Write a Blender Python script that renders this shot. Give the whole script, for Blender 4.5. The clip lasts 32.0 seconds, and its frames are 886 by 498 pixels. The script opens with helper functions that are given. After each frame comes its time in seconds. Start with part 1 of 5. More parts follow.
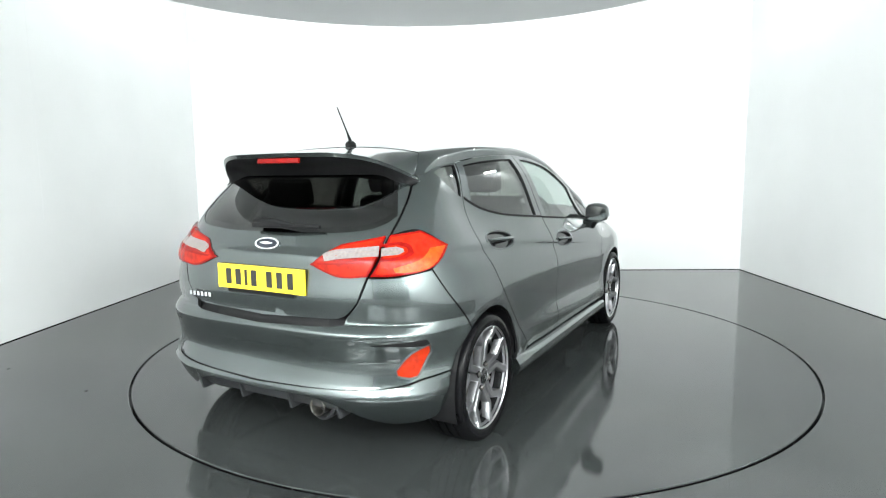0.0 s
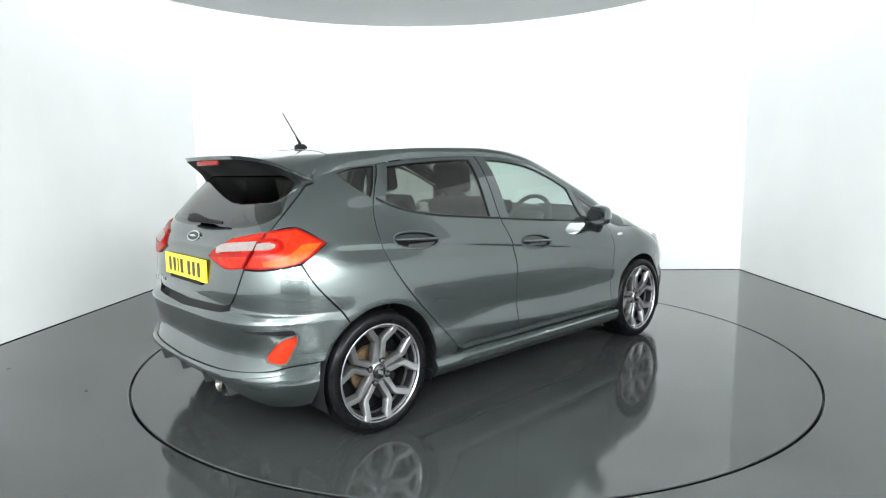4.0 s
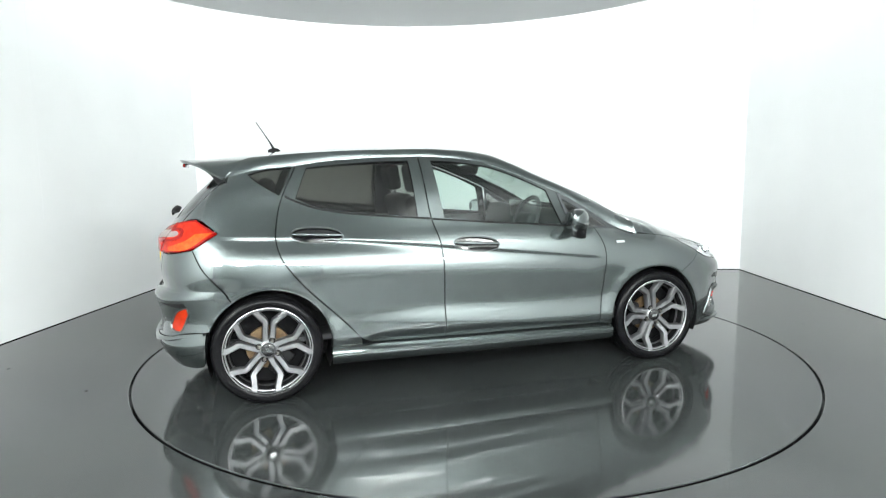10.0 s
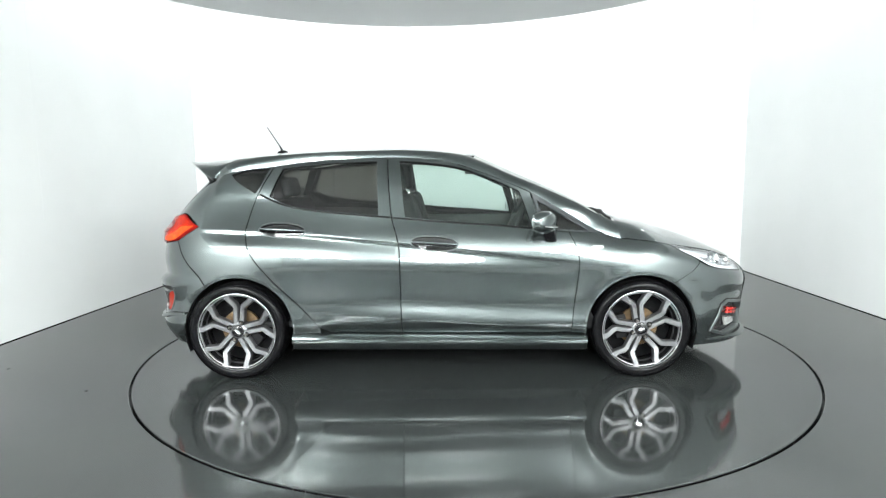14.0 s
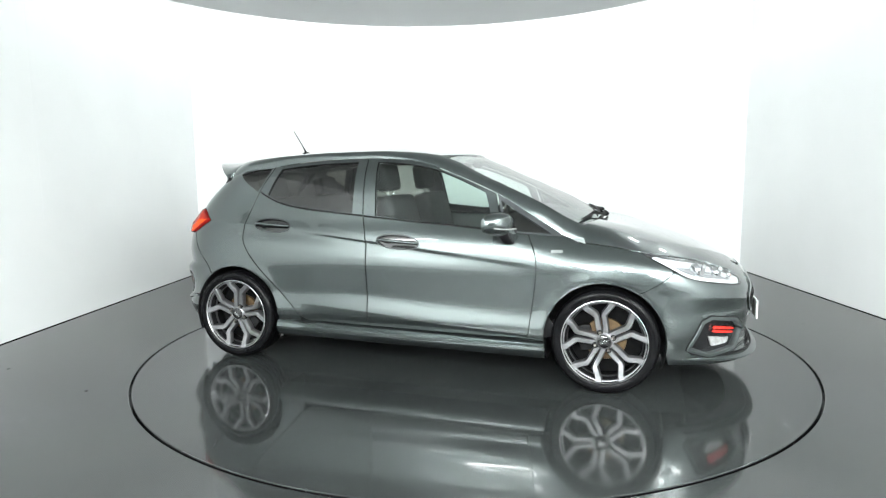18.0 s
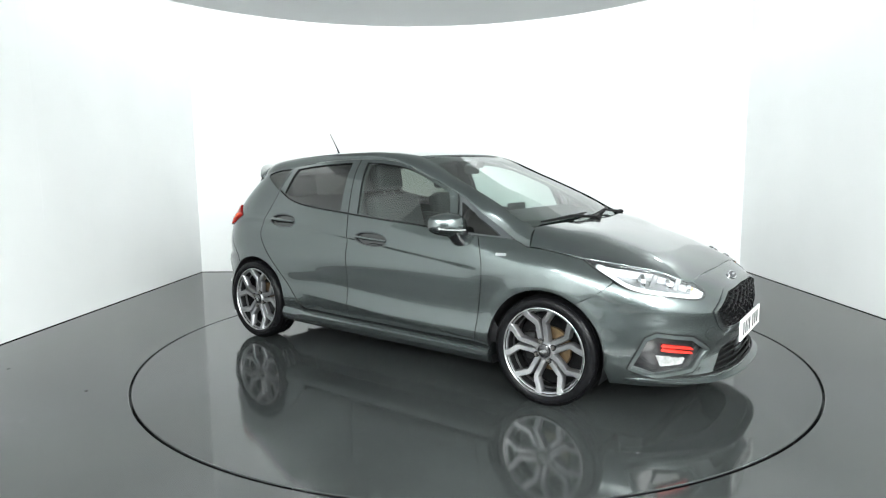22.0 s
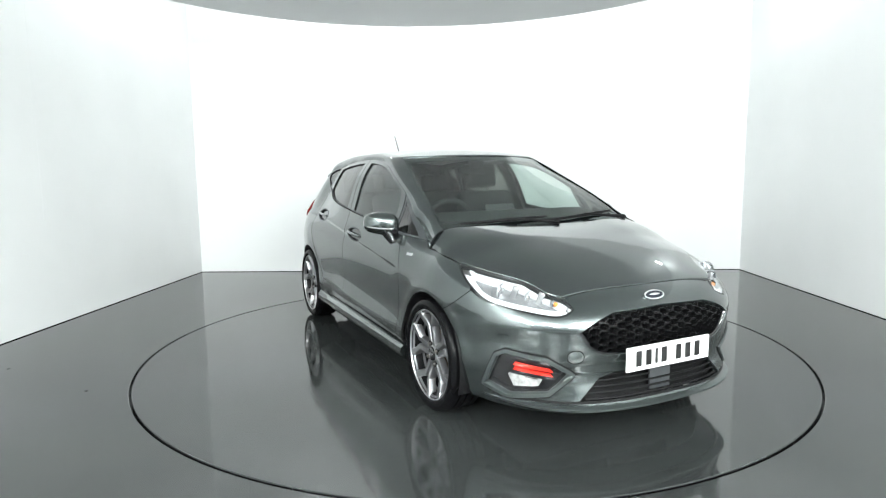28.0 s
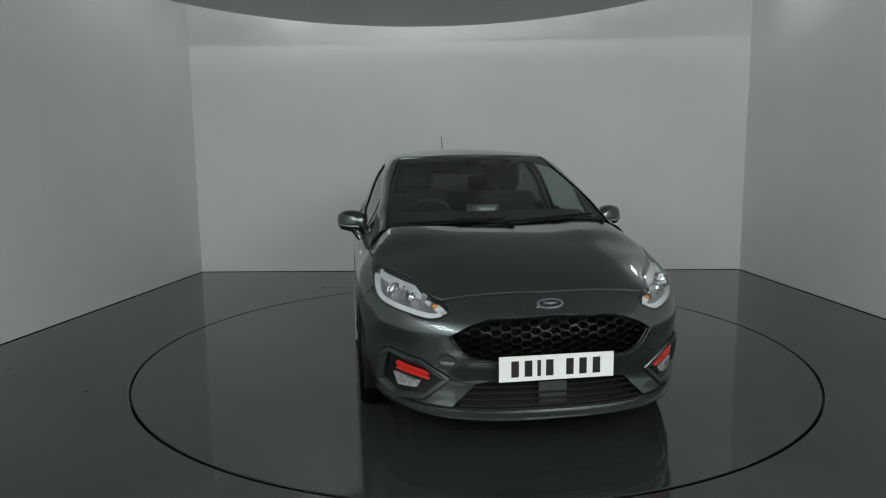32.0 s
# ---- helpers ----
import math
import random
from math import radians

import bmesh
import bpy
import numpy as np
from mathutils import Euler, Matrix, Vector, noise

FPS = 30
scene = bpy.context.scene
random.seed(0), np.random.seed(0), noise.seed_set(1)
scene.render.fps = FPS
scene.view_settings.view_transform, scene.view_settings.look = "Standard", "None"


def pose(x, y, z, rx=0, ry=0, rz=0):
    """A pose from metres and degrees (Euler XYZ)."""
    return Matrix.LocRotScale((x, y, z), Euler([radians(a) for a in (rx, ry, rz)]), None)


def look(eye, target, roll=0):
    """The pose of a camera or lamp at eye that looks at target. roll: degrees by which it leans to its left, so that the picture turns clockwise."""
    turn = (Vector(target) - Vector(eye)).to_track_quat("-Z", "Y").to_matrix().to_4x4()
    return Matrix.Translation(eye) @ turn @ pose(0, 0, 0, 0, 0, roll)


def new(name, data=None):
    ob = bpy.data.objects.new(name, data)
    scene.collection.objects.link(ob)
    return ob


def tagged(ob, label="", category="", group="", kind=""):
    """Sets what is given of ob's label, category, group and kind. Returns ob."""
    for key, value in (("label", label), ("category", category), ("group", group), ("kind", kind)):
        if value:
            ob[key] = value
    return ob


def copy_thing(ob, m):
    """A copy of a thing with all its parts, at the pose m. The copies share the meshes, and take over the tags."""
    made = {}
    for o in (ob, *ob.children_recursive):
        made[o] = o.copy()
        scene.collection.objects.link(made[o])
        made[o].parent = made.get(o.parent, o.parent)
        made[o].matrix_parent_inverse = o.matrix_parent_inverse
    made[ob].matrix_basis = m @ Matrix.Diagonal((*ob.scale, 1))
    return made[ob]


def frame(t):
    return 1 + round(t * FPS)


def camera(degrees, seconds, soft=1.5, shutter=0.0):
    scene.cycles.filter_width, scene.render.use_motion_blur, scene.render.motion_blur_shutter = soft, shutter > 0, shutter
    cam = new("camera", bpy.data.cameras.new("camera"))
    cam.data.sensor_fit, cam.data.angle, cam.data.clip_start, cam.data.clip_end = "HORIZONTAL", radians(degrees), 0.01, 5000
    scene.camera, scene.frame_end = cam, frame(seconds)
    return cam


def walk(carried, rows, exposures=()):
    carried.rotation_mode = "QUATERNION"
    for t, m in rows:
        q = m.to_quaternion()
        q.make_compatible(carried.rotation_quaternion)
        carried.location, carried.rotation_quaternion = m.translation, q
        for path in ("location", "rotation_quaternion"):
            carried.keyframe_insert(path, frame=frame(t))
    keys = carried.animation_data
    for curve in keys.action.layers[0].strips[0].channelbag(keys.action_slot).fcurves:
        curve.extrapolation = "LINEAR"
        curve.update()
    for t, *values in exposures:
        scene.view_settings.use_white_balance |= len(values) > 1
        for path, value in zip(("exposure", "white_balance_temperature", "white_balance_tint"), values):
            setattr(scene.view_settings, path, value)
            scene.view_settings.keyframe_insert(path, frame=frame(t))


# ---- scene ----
from mathutils.geometry import delaunay_2d_cdt

RATE, START = -4.465, 63.8          # turntable, degrees per second and degrees


def turn_rows():
    return [(t, pose(0, 0, 0, 0, 0, START + RATE * t)) for t in range(0, 33)]


cam = camera(72.0, 32.0, soft=1.2)
EYE = (0.0, -4.462, 1.2695)
AIM = (-0.1628, -0.4974, 0.7688)
walk(cam, [(0, look(EYE, AIM, -0.6575)), (32, look(EYE, AIM, -0.6575))],
     exposures=[(0, -0.06), (5.0, 0.0), (23.0, 0.0), (28.0, -0.10), (30.2, -0.12), (31.0, -1.05), (31.4, -1.45), (32.0, -2.2)])

# ---- light ----
world = bpy.data.worlds.new("world")
world.use_nodes = True
scene.world = world
world.node_tree.nodes["Background"].inputs[0].default_value = (0.9, 0.95, 1.0, 1)
world.node_tree.nodes["Background"].inputs[1].default_value = 0.02


def lamp(name, place, target, sx, sy, watts, colour=(0.945, 1.0, 0.985)):
    data = bpy.data.lights.new(name, "AREA")
    data.shape, data.size, data.size_y, data.energy, data.color = "RECTANGLE", sx, sy, watts, colour
    ob = new(name, data)
    ob.matrix_world = look(place, target)
    return ob


BACK, LEFT, RIGHT, FRONT, TOP = 3.335, -3.54, 3.50, -11.0, 3.5
WEST_BACK, EAST_BACK, SKEW = -3.497, 3.447, 0.0195   # the side walls draw together towards the back
DISC = (-0.35, -0.45, 2.85, 2.90)
# rows inferred from door reflections; the last pair is added fill for the car's sides
TUBES = [(x, y, watts) for y in (-6.2, -8.0, -9.8) for x, watts in ((-2.7, 165), (0.0, 115), (2.7, 170))] + [(-2.6, -4.7, 110), (2.6, -4.7, 135)]
for x, y, watts in TUBES:
    lamp("tube_light", (x, y, 2.78), (x, y + 1.6, -0.2), 1.5, 0.07, watts * 0.86)
    # added upward lamp above each tube, so the ceiling throws fill back
    lamp("tube_light", (x, y, 2.80), (x, y, 3.5), 1.5, 0.07, watts * 0.60)
SPOTS = [(-2.14, BACK - 0.20, -2.14, BACK, 3), (RIGHT - 0.2, 2.19, RIGHT, 2.19, 7)]
for x, y, to_x, to_y, watts in SPOTS:
    lamp("downlight", (x, y, TOP - 0.04), (to_x, to_y, 1.0), 0.14, 0.14, watts)
# unseen fill lamps beside the turntable, added to brighten walls the doors mirror
lamp("wall_washer", (3.15, -3.7, 3.2), (RIGHT, -2.6, 0.7), 1.6, 0.10, 42)
lamp("wall_washer", (-3.2, -3.7, 3.2), (LEFT, -2.6, 0.7), 1.6, 0.10, 27)
# hidden fill lamps added on the back of the round ceiling panel light the upper ceiling, which lights the walls
for k in range(9):
    a = radians(22.5 * k)
    c, d = math.cos(a), math.sin(a)
    lamp("cove_light", (DISC[0] + 2.55 * c, DISC[1] + 2.55 * d, 3.02), (DISC[0] + 3.1 * c, DISC[1] + 3.1 * d, TOP), 0.95, 0.25, 5.5 + 15.5 * max(d, 0))

# ---- materials ----


def material(name, colour, rough=0.5, metal=0.0, coat=0.0, grain=0.0, scale=8.0, bump=0.0, bump_scale=60.0, spread=0.0,
             emit=0.0, specular=0.5, coat_rough=0.03):
    mat = bpy.data.materials.new(name)
    mat.use_nodes = True
    nodes, links = mat.node_tree.nodes, mat.node_tree.links
    shader = nodes["Principled BSDF"]
    shader.inputs["Base Color"].default_value = (*colour, 1)
    shader.inputs["Roughness"].default_value = rough
    shader.inputs["Metallic"].default_value = metal
    shader.inputs["Coat Weight"].default_value = coat
    shader.inputs["Coat Roughness"].default_value = coat_rough
    shader.inputs["Specular IOR Level"].default_value = specular
    if emit:
        shader.inputs["Emission Color"].default_value = (*colour, 1)
        shader.inputs["Emission Strength"].default_value = emit
    coords = nodes.new("ShaderNodeTexCoord")
    if grain or spread:
        noise_node = nodes.new("ShaderNodeTexNoise")
        noise_node.inputs["Scale"].default_value = scale
        noise_node.inputs["Detail"].default_value = 6
        links.new(coords.outputs["Object"], noise_node.inputs["Vector"])
        if grain:
            ramp = nodes.new("ShaderNodeMapRange")
            ramp.inputs["To Min"].default_value, ramp.inputs["To Max"].default_value = 1 - grain, 1 + grain
            ramp.inputs["From Min"].default_value, ramp.inputs["From Max"].default_value = 0.3, 0.7
            mix = nodes.new("ShaderNodeVectorMath")
            mix.operation = "SCALE"
            mix.inputs[0].default_value = colour
            links.new(noise_node.outputs["Fac"], ramp.inputs["Value"])
            links.new(ramp.outputs["Result"], mix.inputs["Scale"])
            links.new(mix.outputs["Vector"], shader.inputs["Base Color"])
        if spread:
            ramp = nodes.new("ShaderNodeMapRange")
            ramp.inputs["To Min"].default_value, ramp.inputs["To Max"].default_value = max(rough - spread, 0.01), rough + spread
            ramp.inputs["From Min"].default_value, ramp.inputs["From Max"].default_value = 0.3, 0.7
            links.new(noise_node.outputs["Fac"], ramp.inputs["Value"])
            links.new(ramp.outputs["Result"], shader.inputs["Roughness"])
    if bump:
        fine = nodes.new("ShaderNodeTexNoise")
        fine.inputs["Scale"].default_value = bump_scale
        fine.inputs["Detail"].default_value = 3
        node = nodes.new("ShaderNodeBump")
        node.inputs["Strength"].default_value = bump
        node.inputs["Distance"].default_value = 0.002
        links.new(coords.outputs["Object"], fine.inputs["Vector"])
        links.new(fine.outputs["Fac"], node.inputs["Height"])
        links.new(node.outputs["Normal"], shader.inputs["Normal"])
    return mat


WALL = material("wall_paint", (0.79, 0.80, 0.80), 0.6, grain=0.035, scale=0.9, bump=0.1, bump_scale=90)
CEILING = material("ceiling_paint", (0.80, 0.81, 0.82), 0.7, grain=0.01, scale=1.5)
BOUNCE_CEILING = material("bounce_ceiling", (0.74, 0.75, 0.75), 0.8, grain=0.2, scale=2)
FLOOR = material("floor_paint", (0.025, 0.0275, 0.0275), 0.09, grain=0.22, scale=1.1, spread=0.05, bump=0.07, bump_scale=7, specular=0.5)
# dark wall and floor added behind the camera so the bodywork mirrors less light
DARK_BACKING = material("dark_backing", (0.10, 0.105, 0.11), 0.6, grain=0.1, scale=3)
DARK_FLOOR = material("dark_floor", (0.07, 0.07, 0.069), 0.5, grain=0.1, scale=3, bump=0.2)
RUBBER = material("rubber", (0.0035, 0.0035, 0.004), 0.26, grain=0.2, scale=40, specular=0.09)
PAINT = material("car_paint", (0.0855, 0.1012, 0.1012), 0.24, metal=0.90, coat=1.0, grain=0.05, scale=900, coat_rough=0.02)
BLACK = material("black_plastic", (0.007, 0.007, 0.0075), 0.5, grain=0.2, scale=60, specular=0.12)
GRILLE_BLACK = material("grille_black", (0.006, 0.006, 0.0065), 0.24, specular=0.4)
GLOSS_BLACK = material("gloss_black", (0.008, 0.008, 0.009), 0.12, coat=0.5)
SATIN = material("satin_grey", (0.05, 0.055, 0.058), 0.35, metal=0.3)
BEZEL = material("bezel_grey", (0.085, 0.098, 0.098), 0.3, metal=0.75, coat=0.4)
DIFFUSER = material("diffuser_plastic", (0.022, 0.023, 0.025), 0.42, grain=0.2, scale=80, bump=0.2, bump_scale=200)
CHROME = material("chrome", (0.80, 0.81, 0.82), 0.12, metal=1.0)
SILVER = material("silver_bowl", (0.38, 0.385, 0.39), 0.25, metal=0.6, grain=0.35, scale=28, bump=0.5, bump_scale=45)
SATIN_METAL = material("satin_metal", (0.20, 0.19, 0.18), 0.32, metal=1.0)
MIRROR = material("mirror_glass", (0.85, 0.86, 0.87), 0.02, metal=1.0)
ALLOY = material("machined_alloy", (0.25, 0.25, 0.26), 0.36, metal=0.9, grain=0.05, scale=80)
ALLOY_BRIGHT = material("alloy_lip", (0.52, 0.52, 0.53), 0.3, metal=1.0)
BARREL = material("wheel_barrel", (0.006, 0.006, 0.0065), 0.35, grain=0.1, scale=60, specular=0.06)
BRAKE = material("brake_iron", (0.13, 0.085, 0.045), 0.45, metal=0.6, grain=0.3, scale=40)
CLEAR_WHITE = material("clear_lens", (0.24, 0.24, 0.24), 0.12, coat=1.0, grain=0.3, scale=55, bump=0.5, bump_scale=70)
LAMP_RIM = material("light_guide", (0.70, 0.71, 0.72), 0.25, coat=1.0)
RED_LENS = material("red_lens", (0.17, 0.004, 0.003), 0.10, grain=0.2, scale=30, specular=0.2)
ORANGE_LENS = material("orange_lens", (0.29, 0.012, 0.0035), 0.14, grain=0.35, scale=26, bump=0.5, bump_scale=160, specular=0.15)
TAIL_CLEAR = material("tail_clear", (0.165, 0.145, 0.14), 0.28, grain=0.2, scale=90, bump=0.15, bump_scale=160, specular=0.3)
REFLECTOR_RED = material("reflector_red", (0.27, 0.016, 0.003), 0.13, specular=0.2, grain=0.2, scale=60, bump=0.4, bump_scale=150)
AMBER_RED = material("amber_lens", (0.50, 0.052, 0.006), 0.14, grain=0.3, scale=40, bump=0.5, bump_scale=200, specular=0.15)
AMBER = material("amber", (0.80, 0.30, 0.06), 0.2, coat=1.0)
RED_PLASTIC = material("red_plastic", (0.55, 0.022, 0.014), 0.2, coat=0.8)
BADGE_GREY = material("badge_field", (0.022, 0.026, 0.036), 0.25, metal=0.3)
PLATE_WHITE = material("plate_white", (0.85, 0.85, 0.84), 0.35)
PLATE_YELLOW = material("plate_yellow", (0.85, 0.58, 0.02), 0.35)
INK = material("plate_ink", (0.012, 0.012, 0.012), 0.4)
FABRIC = material("light_fabric", (0.45, 0.45, 0.44), 0.9, grain=0.05, scale=200)
FABRIC_DARK = material("dark_trim", (0.030, 0.031, 0.033), 0.6, grain=0.15, scale=200)
SEAT = material("seat_cloth", (0.013, 0.0135, 0.0145), 0.9, grain=0.2, scale=300)


def glass(name, tint, rough=0.0):
    mat = bpy.data.materials.new(name)
    mat.use_nodes = True
    nodes, links = mat.node_tree.nodes, mat.node_tree.links
    nodes.clear()
    out, mix = nodes.new("ShaderNodeOutputMaterial"), nodes.new("ShaderNodeMixShader")
    clear, gloss, face = nodes.new("ShaderNodeBsdfTransparent"), nodes.new("ShaderNodeBsdfGlossy"), nodes.new("ShaderNodeLayerWeight")
    clear.inputs["Color"].default_value = (*tint, 1)
    gloss.inputs["Roughness"].default_value = rough
    face.inputs["Blend"].default_value = 0.5
    power, scale_up = nodes.new("ShaderNodeMath"), nodes.new("ShaderNodeMath")
    power.operation, scale_up.operation = "POWER", "MULTIPLY_ADD"
    power.inputs[1].default_value = 3.4
    scale_up.inputs[1].default_value, scale_up.inputs[2].default_value = 0.85, 0.085
    links.new(face.outputs["Facing"], power.inputs[0])
    links.new(power.outputs[0], scale_up.inputs[0])
    links.new(scale_up.outputs[0], mix.inputs[0])
    links.new(clear.outputs[0], mix.inputs[1])
    links.new(gloss.outputs[0], mix.inputs[2])
    links.new(mix.outputs[0], out.inputs[0])
    return mat


GLASS = glass("window_glass", (0.74, 0.84, 0.80))
TINTED = glass("privacy_glass", (0.27, 0.275, 0.255))
REAR_GLASS = glass("rear_glass", (0.085, 0.085, 0.08))
LENS = glass("lens_glass", (0.92, 0.93, 0.94))

# ---- room ----


def box(name, x0, x1, y0, y1, z0, z1, mat):
    bm = bmesh.new()
    bmesh.ops.create_cube(bm, size=1)
    for v in bm.verts:
        v.co = ((x0 + x1) / 2 + v.co.x * (x1 - x0), (y0 + y1) / 2 + v.co.y * (y1 - y0), (z0 + z1) / 2 + v.co.z * (z1 - z0))
    me = bpy.data.meshes.new(name)
    bm.to_mesh(me)
    bm.free()
    me.materials.append(mat)
    return new(name, me)


def slab(name, plan, z0, z1, mat):
    """An upright slab over four plan points."""
    bm = bmesh.new()
    low, high = ([bm.verts.new((x, y, z)) for x, y in plan] for z in (z0, z1))
    bm.faces.new(low[::-1])
    bm.faces.new(high)
    for i in range(4):
        bm.faces.new((low[i - 1], low[i], high[i], high[i - 1]))
    bmesh.ops.recalc_face_normals(bm, faces=bm.faces)
    me = bpy.data.meshes.new(name)
    bm.to_mesh(me)
    bm.free()
    me.materials.append(mat)
    return new(name, me)


def west(y):
    return WEST_BACK - SKEW * (BACK - y)


def east(y):
    return EAST_BACK + SKEW * (BACK - y)


RING = 2.267


def floor_sheet():
    bm = bmesh.new()
    n = 240
    x0, x1, y0, y1 = LEFT - 0.4, RIGHT + 0.4, FRONT - 0.2, BACK + 0.2
    angles = sorted([2 * math.pi * k / n for k in range(n)] + [math.atan2(y, x) % (2 * math.pi) for x in (x0, x1) for y in (y0, y1)])
    rows = []
    for a in angles:
        c, d = math.cos(a), math.sin(a)
        reach = min((x1 if c > 0 else x0) / c if abs(c) > 1e-9 else 1e9, (y1 if d > 0 else y0) / d if abs(d) > 1e-9 else 1e9)
        r = RING + 0.009
        rows.append([bm.verts.new(p) for p in ((0.2 * c, 0.2 * d, -0.10), (r * c, r * d, -0.10), (r * c, r * d, -0.003), ((r + 0.004) * c, (r + 0.004) * d, 0), (reach * c, reach * d, 0))])
    m = len(rows)
    for i in range(m):
        for k in range(4):
            bm.faces.new((rows[i][k], rows[i][k + 1], rows[(i + 1) % m][k + 1], rows[(i + 1) % m][k]))
    bmesh.ops.recalc_face_normals(bm, faces=bm.faces)
    if sum(f.normal.z for f in bm.faces) < 0:
        bmesh.ops.reverse_faces(bm, faces=bm.faces)
    me = bpy.data.meshes.new("floor")
    bm.to_mesh(me)
    bm.free()
    me.materials.append(FLOOR)
    return new("floor", me)


tagged(floor_sheet(), "glossy dark grey painted studio floor", "floor", kind="structure")
# unseen sheet added over the near floor to control what the doors reflect
tagged(box("pavement", LEFT - 0.15, RIGHT + 0.15, FRONT, -4.3, 0.0, 0.004, DARK_FLOOR), "dark grey floor sheet added behind the camera to darken reflections", "floor", kind="structure")
bm = bmesh.new()
prof = [(RING - 0.007, -0.095), (RING - 0.007, -0.003), (RING - 0.011, 0.0), (1.5, 0.0), (0.7, 0.0)]
rows = [[bm.verts.new((r * math.cos(2 * math.pi * k / 240), r * math.sin(2 * math.pi * k / 240), z)) for k in range(240)] for r, z in prof]
for p, q in zip(rows, rows[1:]):
    for k in range(240):
        bm.faces.new((p[k], p[(k + 1) % 240], q[(k + 1) % 240], q[k]))
bm.faces.new(rows[-1])
bm.faces.new(rows[0][::-1])
bmesh.ops.recalc_face_normals(bm, faces=bm.faces)
me = bpy.data.meshes.new("turntable")
bm.to_mesh(me)
bm.free()
me.materials.append(FLOOR)
turntable = tagged(new("turntable", me), "round glossy dark grey turntable flush with the floor", "turntable")
tagged(box("wall_north", LEFT - 0.2, RIGHT + 0.2, BACK, BACK + 0.2, 0, TOP, WALL), "plain white painted studio wall", "wall", kind="structure")
# unseen closing wall, kept dark to deepen the car's reflections
tagged(box("wall_south", LEFT - 0.5, RIGHT + 0.5, FRONT - 0.2, FRONT, 0, TOP, DARK_BACKING), "dark grey wall added unseen behind the camera to darken reflections", "wall", kind="structure")
tagged(slab("wall_west", ((west(FRONT) - 0.2, FRONT), (west(FRONT), FRONT), (west(BACK), BACK), (west(BACK) - 0.2, BACK)), 0, TOP, WALL), "plain white painted studio wall", "wall", kind="structure")
tagged(slab("wall_east", ((east(FRONT), FRONT), (east(FRONT) + 0.2, FRONT), (east(BACK) + 0.2, BACK), (east(BACK), BACK)), 0, TOP, WALL), "plain white painted studio wall", "wall", kind="structure")
tagged(box("ceiling", LEFT - 0.4, RIGHT + 0.4, -3.6, BACK + 0.2, TOP, TOP + 0.2, CEILING), "white painted upper ceiling", "ceiling", kind="structure")
# unseen white ceiling behind the camera, added as a bounce surface
tagged(box("ceiling", LEFT - 0.4, RIGHT + 0.4, FRONT - 0.2, -3.6, TOP, TOP + 0.2, BOUNCE_CEILING), "plain white ceiling added unseen behind the camera to bounce light", "ceiling", kind="structure")
for plan in (((WEST_BACK, BACK - 0.004), (EAST_BACK, BACK - 0.004), (EAST_BACK, BACK), (WEST_BACK, BACK)),
             ((west(FRONT), FRONT), (west(FRONT) + 0.004, FRONT), (west(BACK) + 0.004, BACK - 0.005), (west(BACK), BACK - 0.005)),
             ((east(FRONT) - 0.004, FRONT), (east(FRONT), FRONT), (east(BACK), BACK - 0.005), (east(BACK) - 0.004, BACK - 0.005))):
    tagged(slab("baseboard", plan, 0.0, 0.006, RUBBER), "thin dark joint along the foot of the wall", "trim", kind="structure")
tagged(slab("trim", ((west(0.51) - 0.002, 0.510), (west(0.51) + 0.001, 0.510), (west(0.514) + 0.001, 0.514), (west(0.514) - 0.002, 0.514)), 0.9, TOP, WALL), "faint vertical panel joint on the wall", "trim", kind="structure")
for dims in ((-1.64, -1.635, 1.80, 2.22), (-1.64, -1.0, 2.215, 2.22)):
    tagged(box("trim", *dims, -0.002, 0.0008, RUBBER), "thin dark seam of a floor hatch", "trim", kind="structure")
for x, y, r in ((-2.277, -1.049, 0.011), (-3.068, -0.643, 0.012), (-2.62, -0.30, 0.006), (2.75, 0.55, 0.007), (-2.05, 1.35, 0.006)):
    bm = bmesh.new()
    bmesh.ops.create_circle(bm, cap_ends=True, segments=14, radius=r)
    for k, v in enumerate(bm.verts):
        v.co = (x + v.co.x * (1.0 + 0.35 * math.sin(2.3 * k)), y + v.co.y * (0.8 + 0.3 * math.cos(1.7 * k)), 0.0012)
    me = bpy.data.meshes.new("trim")
    bm.to_mesh(me)
    bm.free()
    me.materials.append(RUBBER)
    tagged(new("trim", me), "small dark scuff on the floor", "scuff", kind="structure")
tagged(box("trim", west(BACK) + 0.03, west(BACK) + 0.08, BACK - 0.05, BACK, 3.385, 3.44, RUBBER), "small dark cable bracket in the wall corner", "bracket", kind="structure")
bm = bmesh.new()
bmesh.ops.create_cone(bm, cap_ends=True, segments=128, radius1=DISC[3], radius2=DISC[3], depth=0.12)
bmesh.ops.translate(bm, vec=(DISC[0], DISC[1], DISC[2] + 0.06), verts=bm.verts)
me = bpy.data.meshes.new("ceiling_disc")
bm.to_mesh(me)
me.materials.append(CEILING)
tagged(new("ceiling_disc", me), "round white suspended ceiling panel", "ceiling panel", kind="structure")

rim = bmesh.new()
rows = [[rim.verts.new((r * math.cos(2 * math.pi * k / 240), r * math.sin(2 * math.pi * k / 240), z)) for k in range(240)]
        for r, z in ((RING - 0.0065, -0.05), (RING - 0.0045, -0.05), (RING - 0.0045, -0.004), (RING - 0.0065, -0.004))]
for p, q in zip(rows, rows[1:] + rows[:1]):
    for k in range(240):
        rim.faces.new((p[k], p[(k + 1) % 240], q[(k + 1) % 240], q[k]))
bmesh.ops.recalc_face_normals(rim, faces=rim.faces)
me = bpy.data.meshes.new("edge_band")
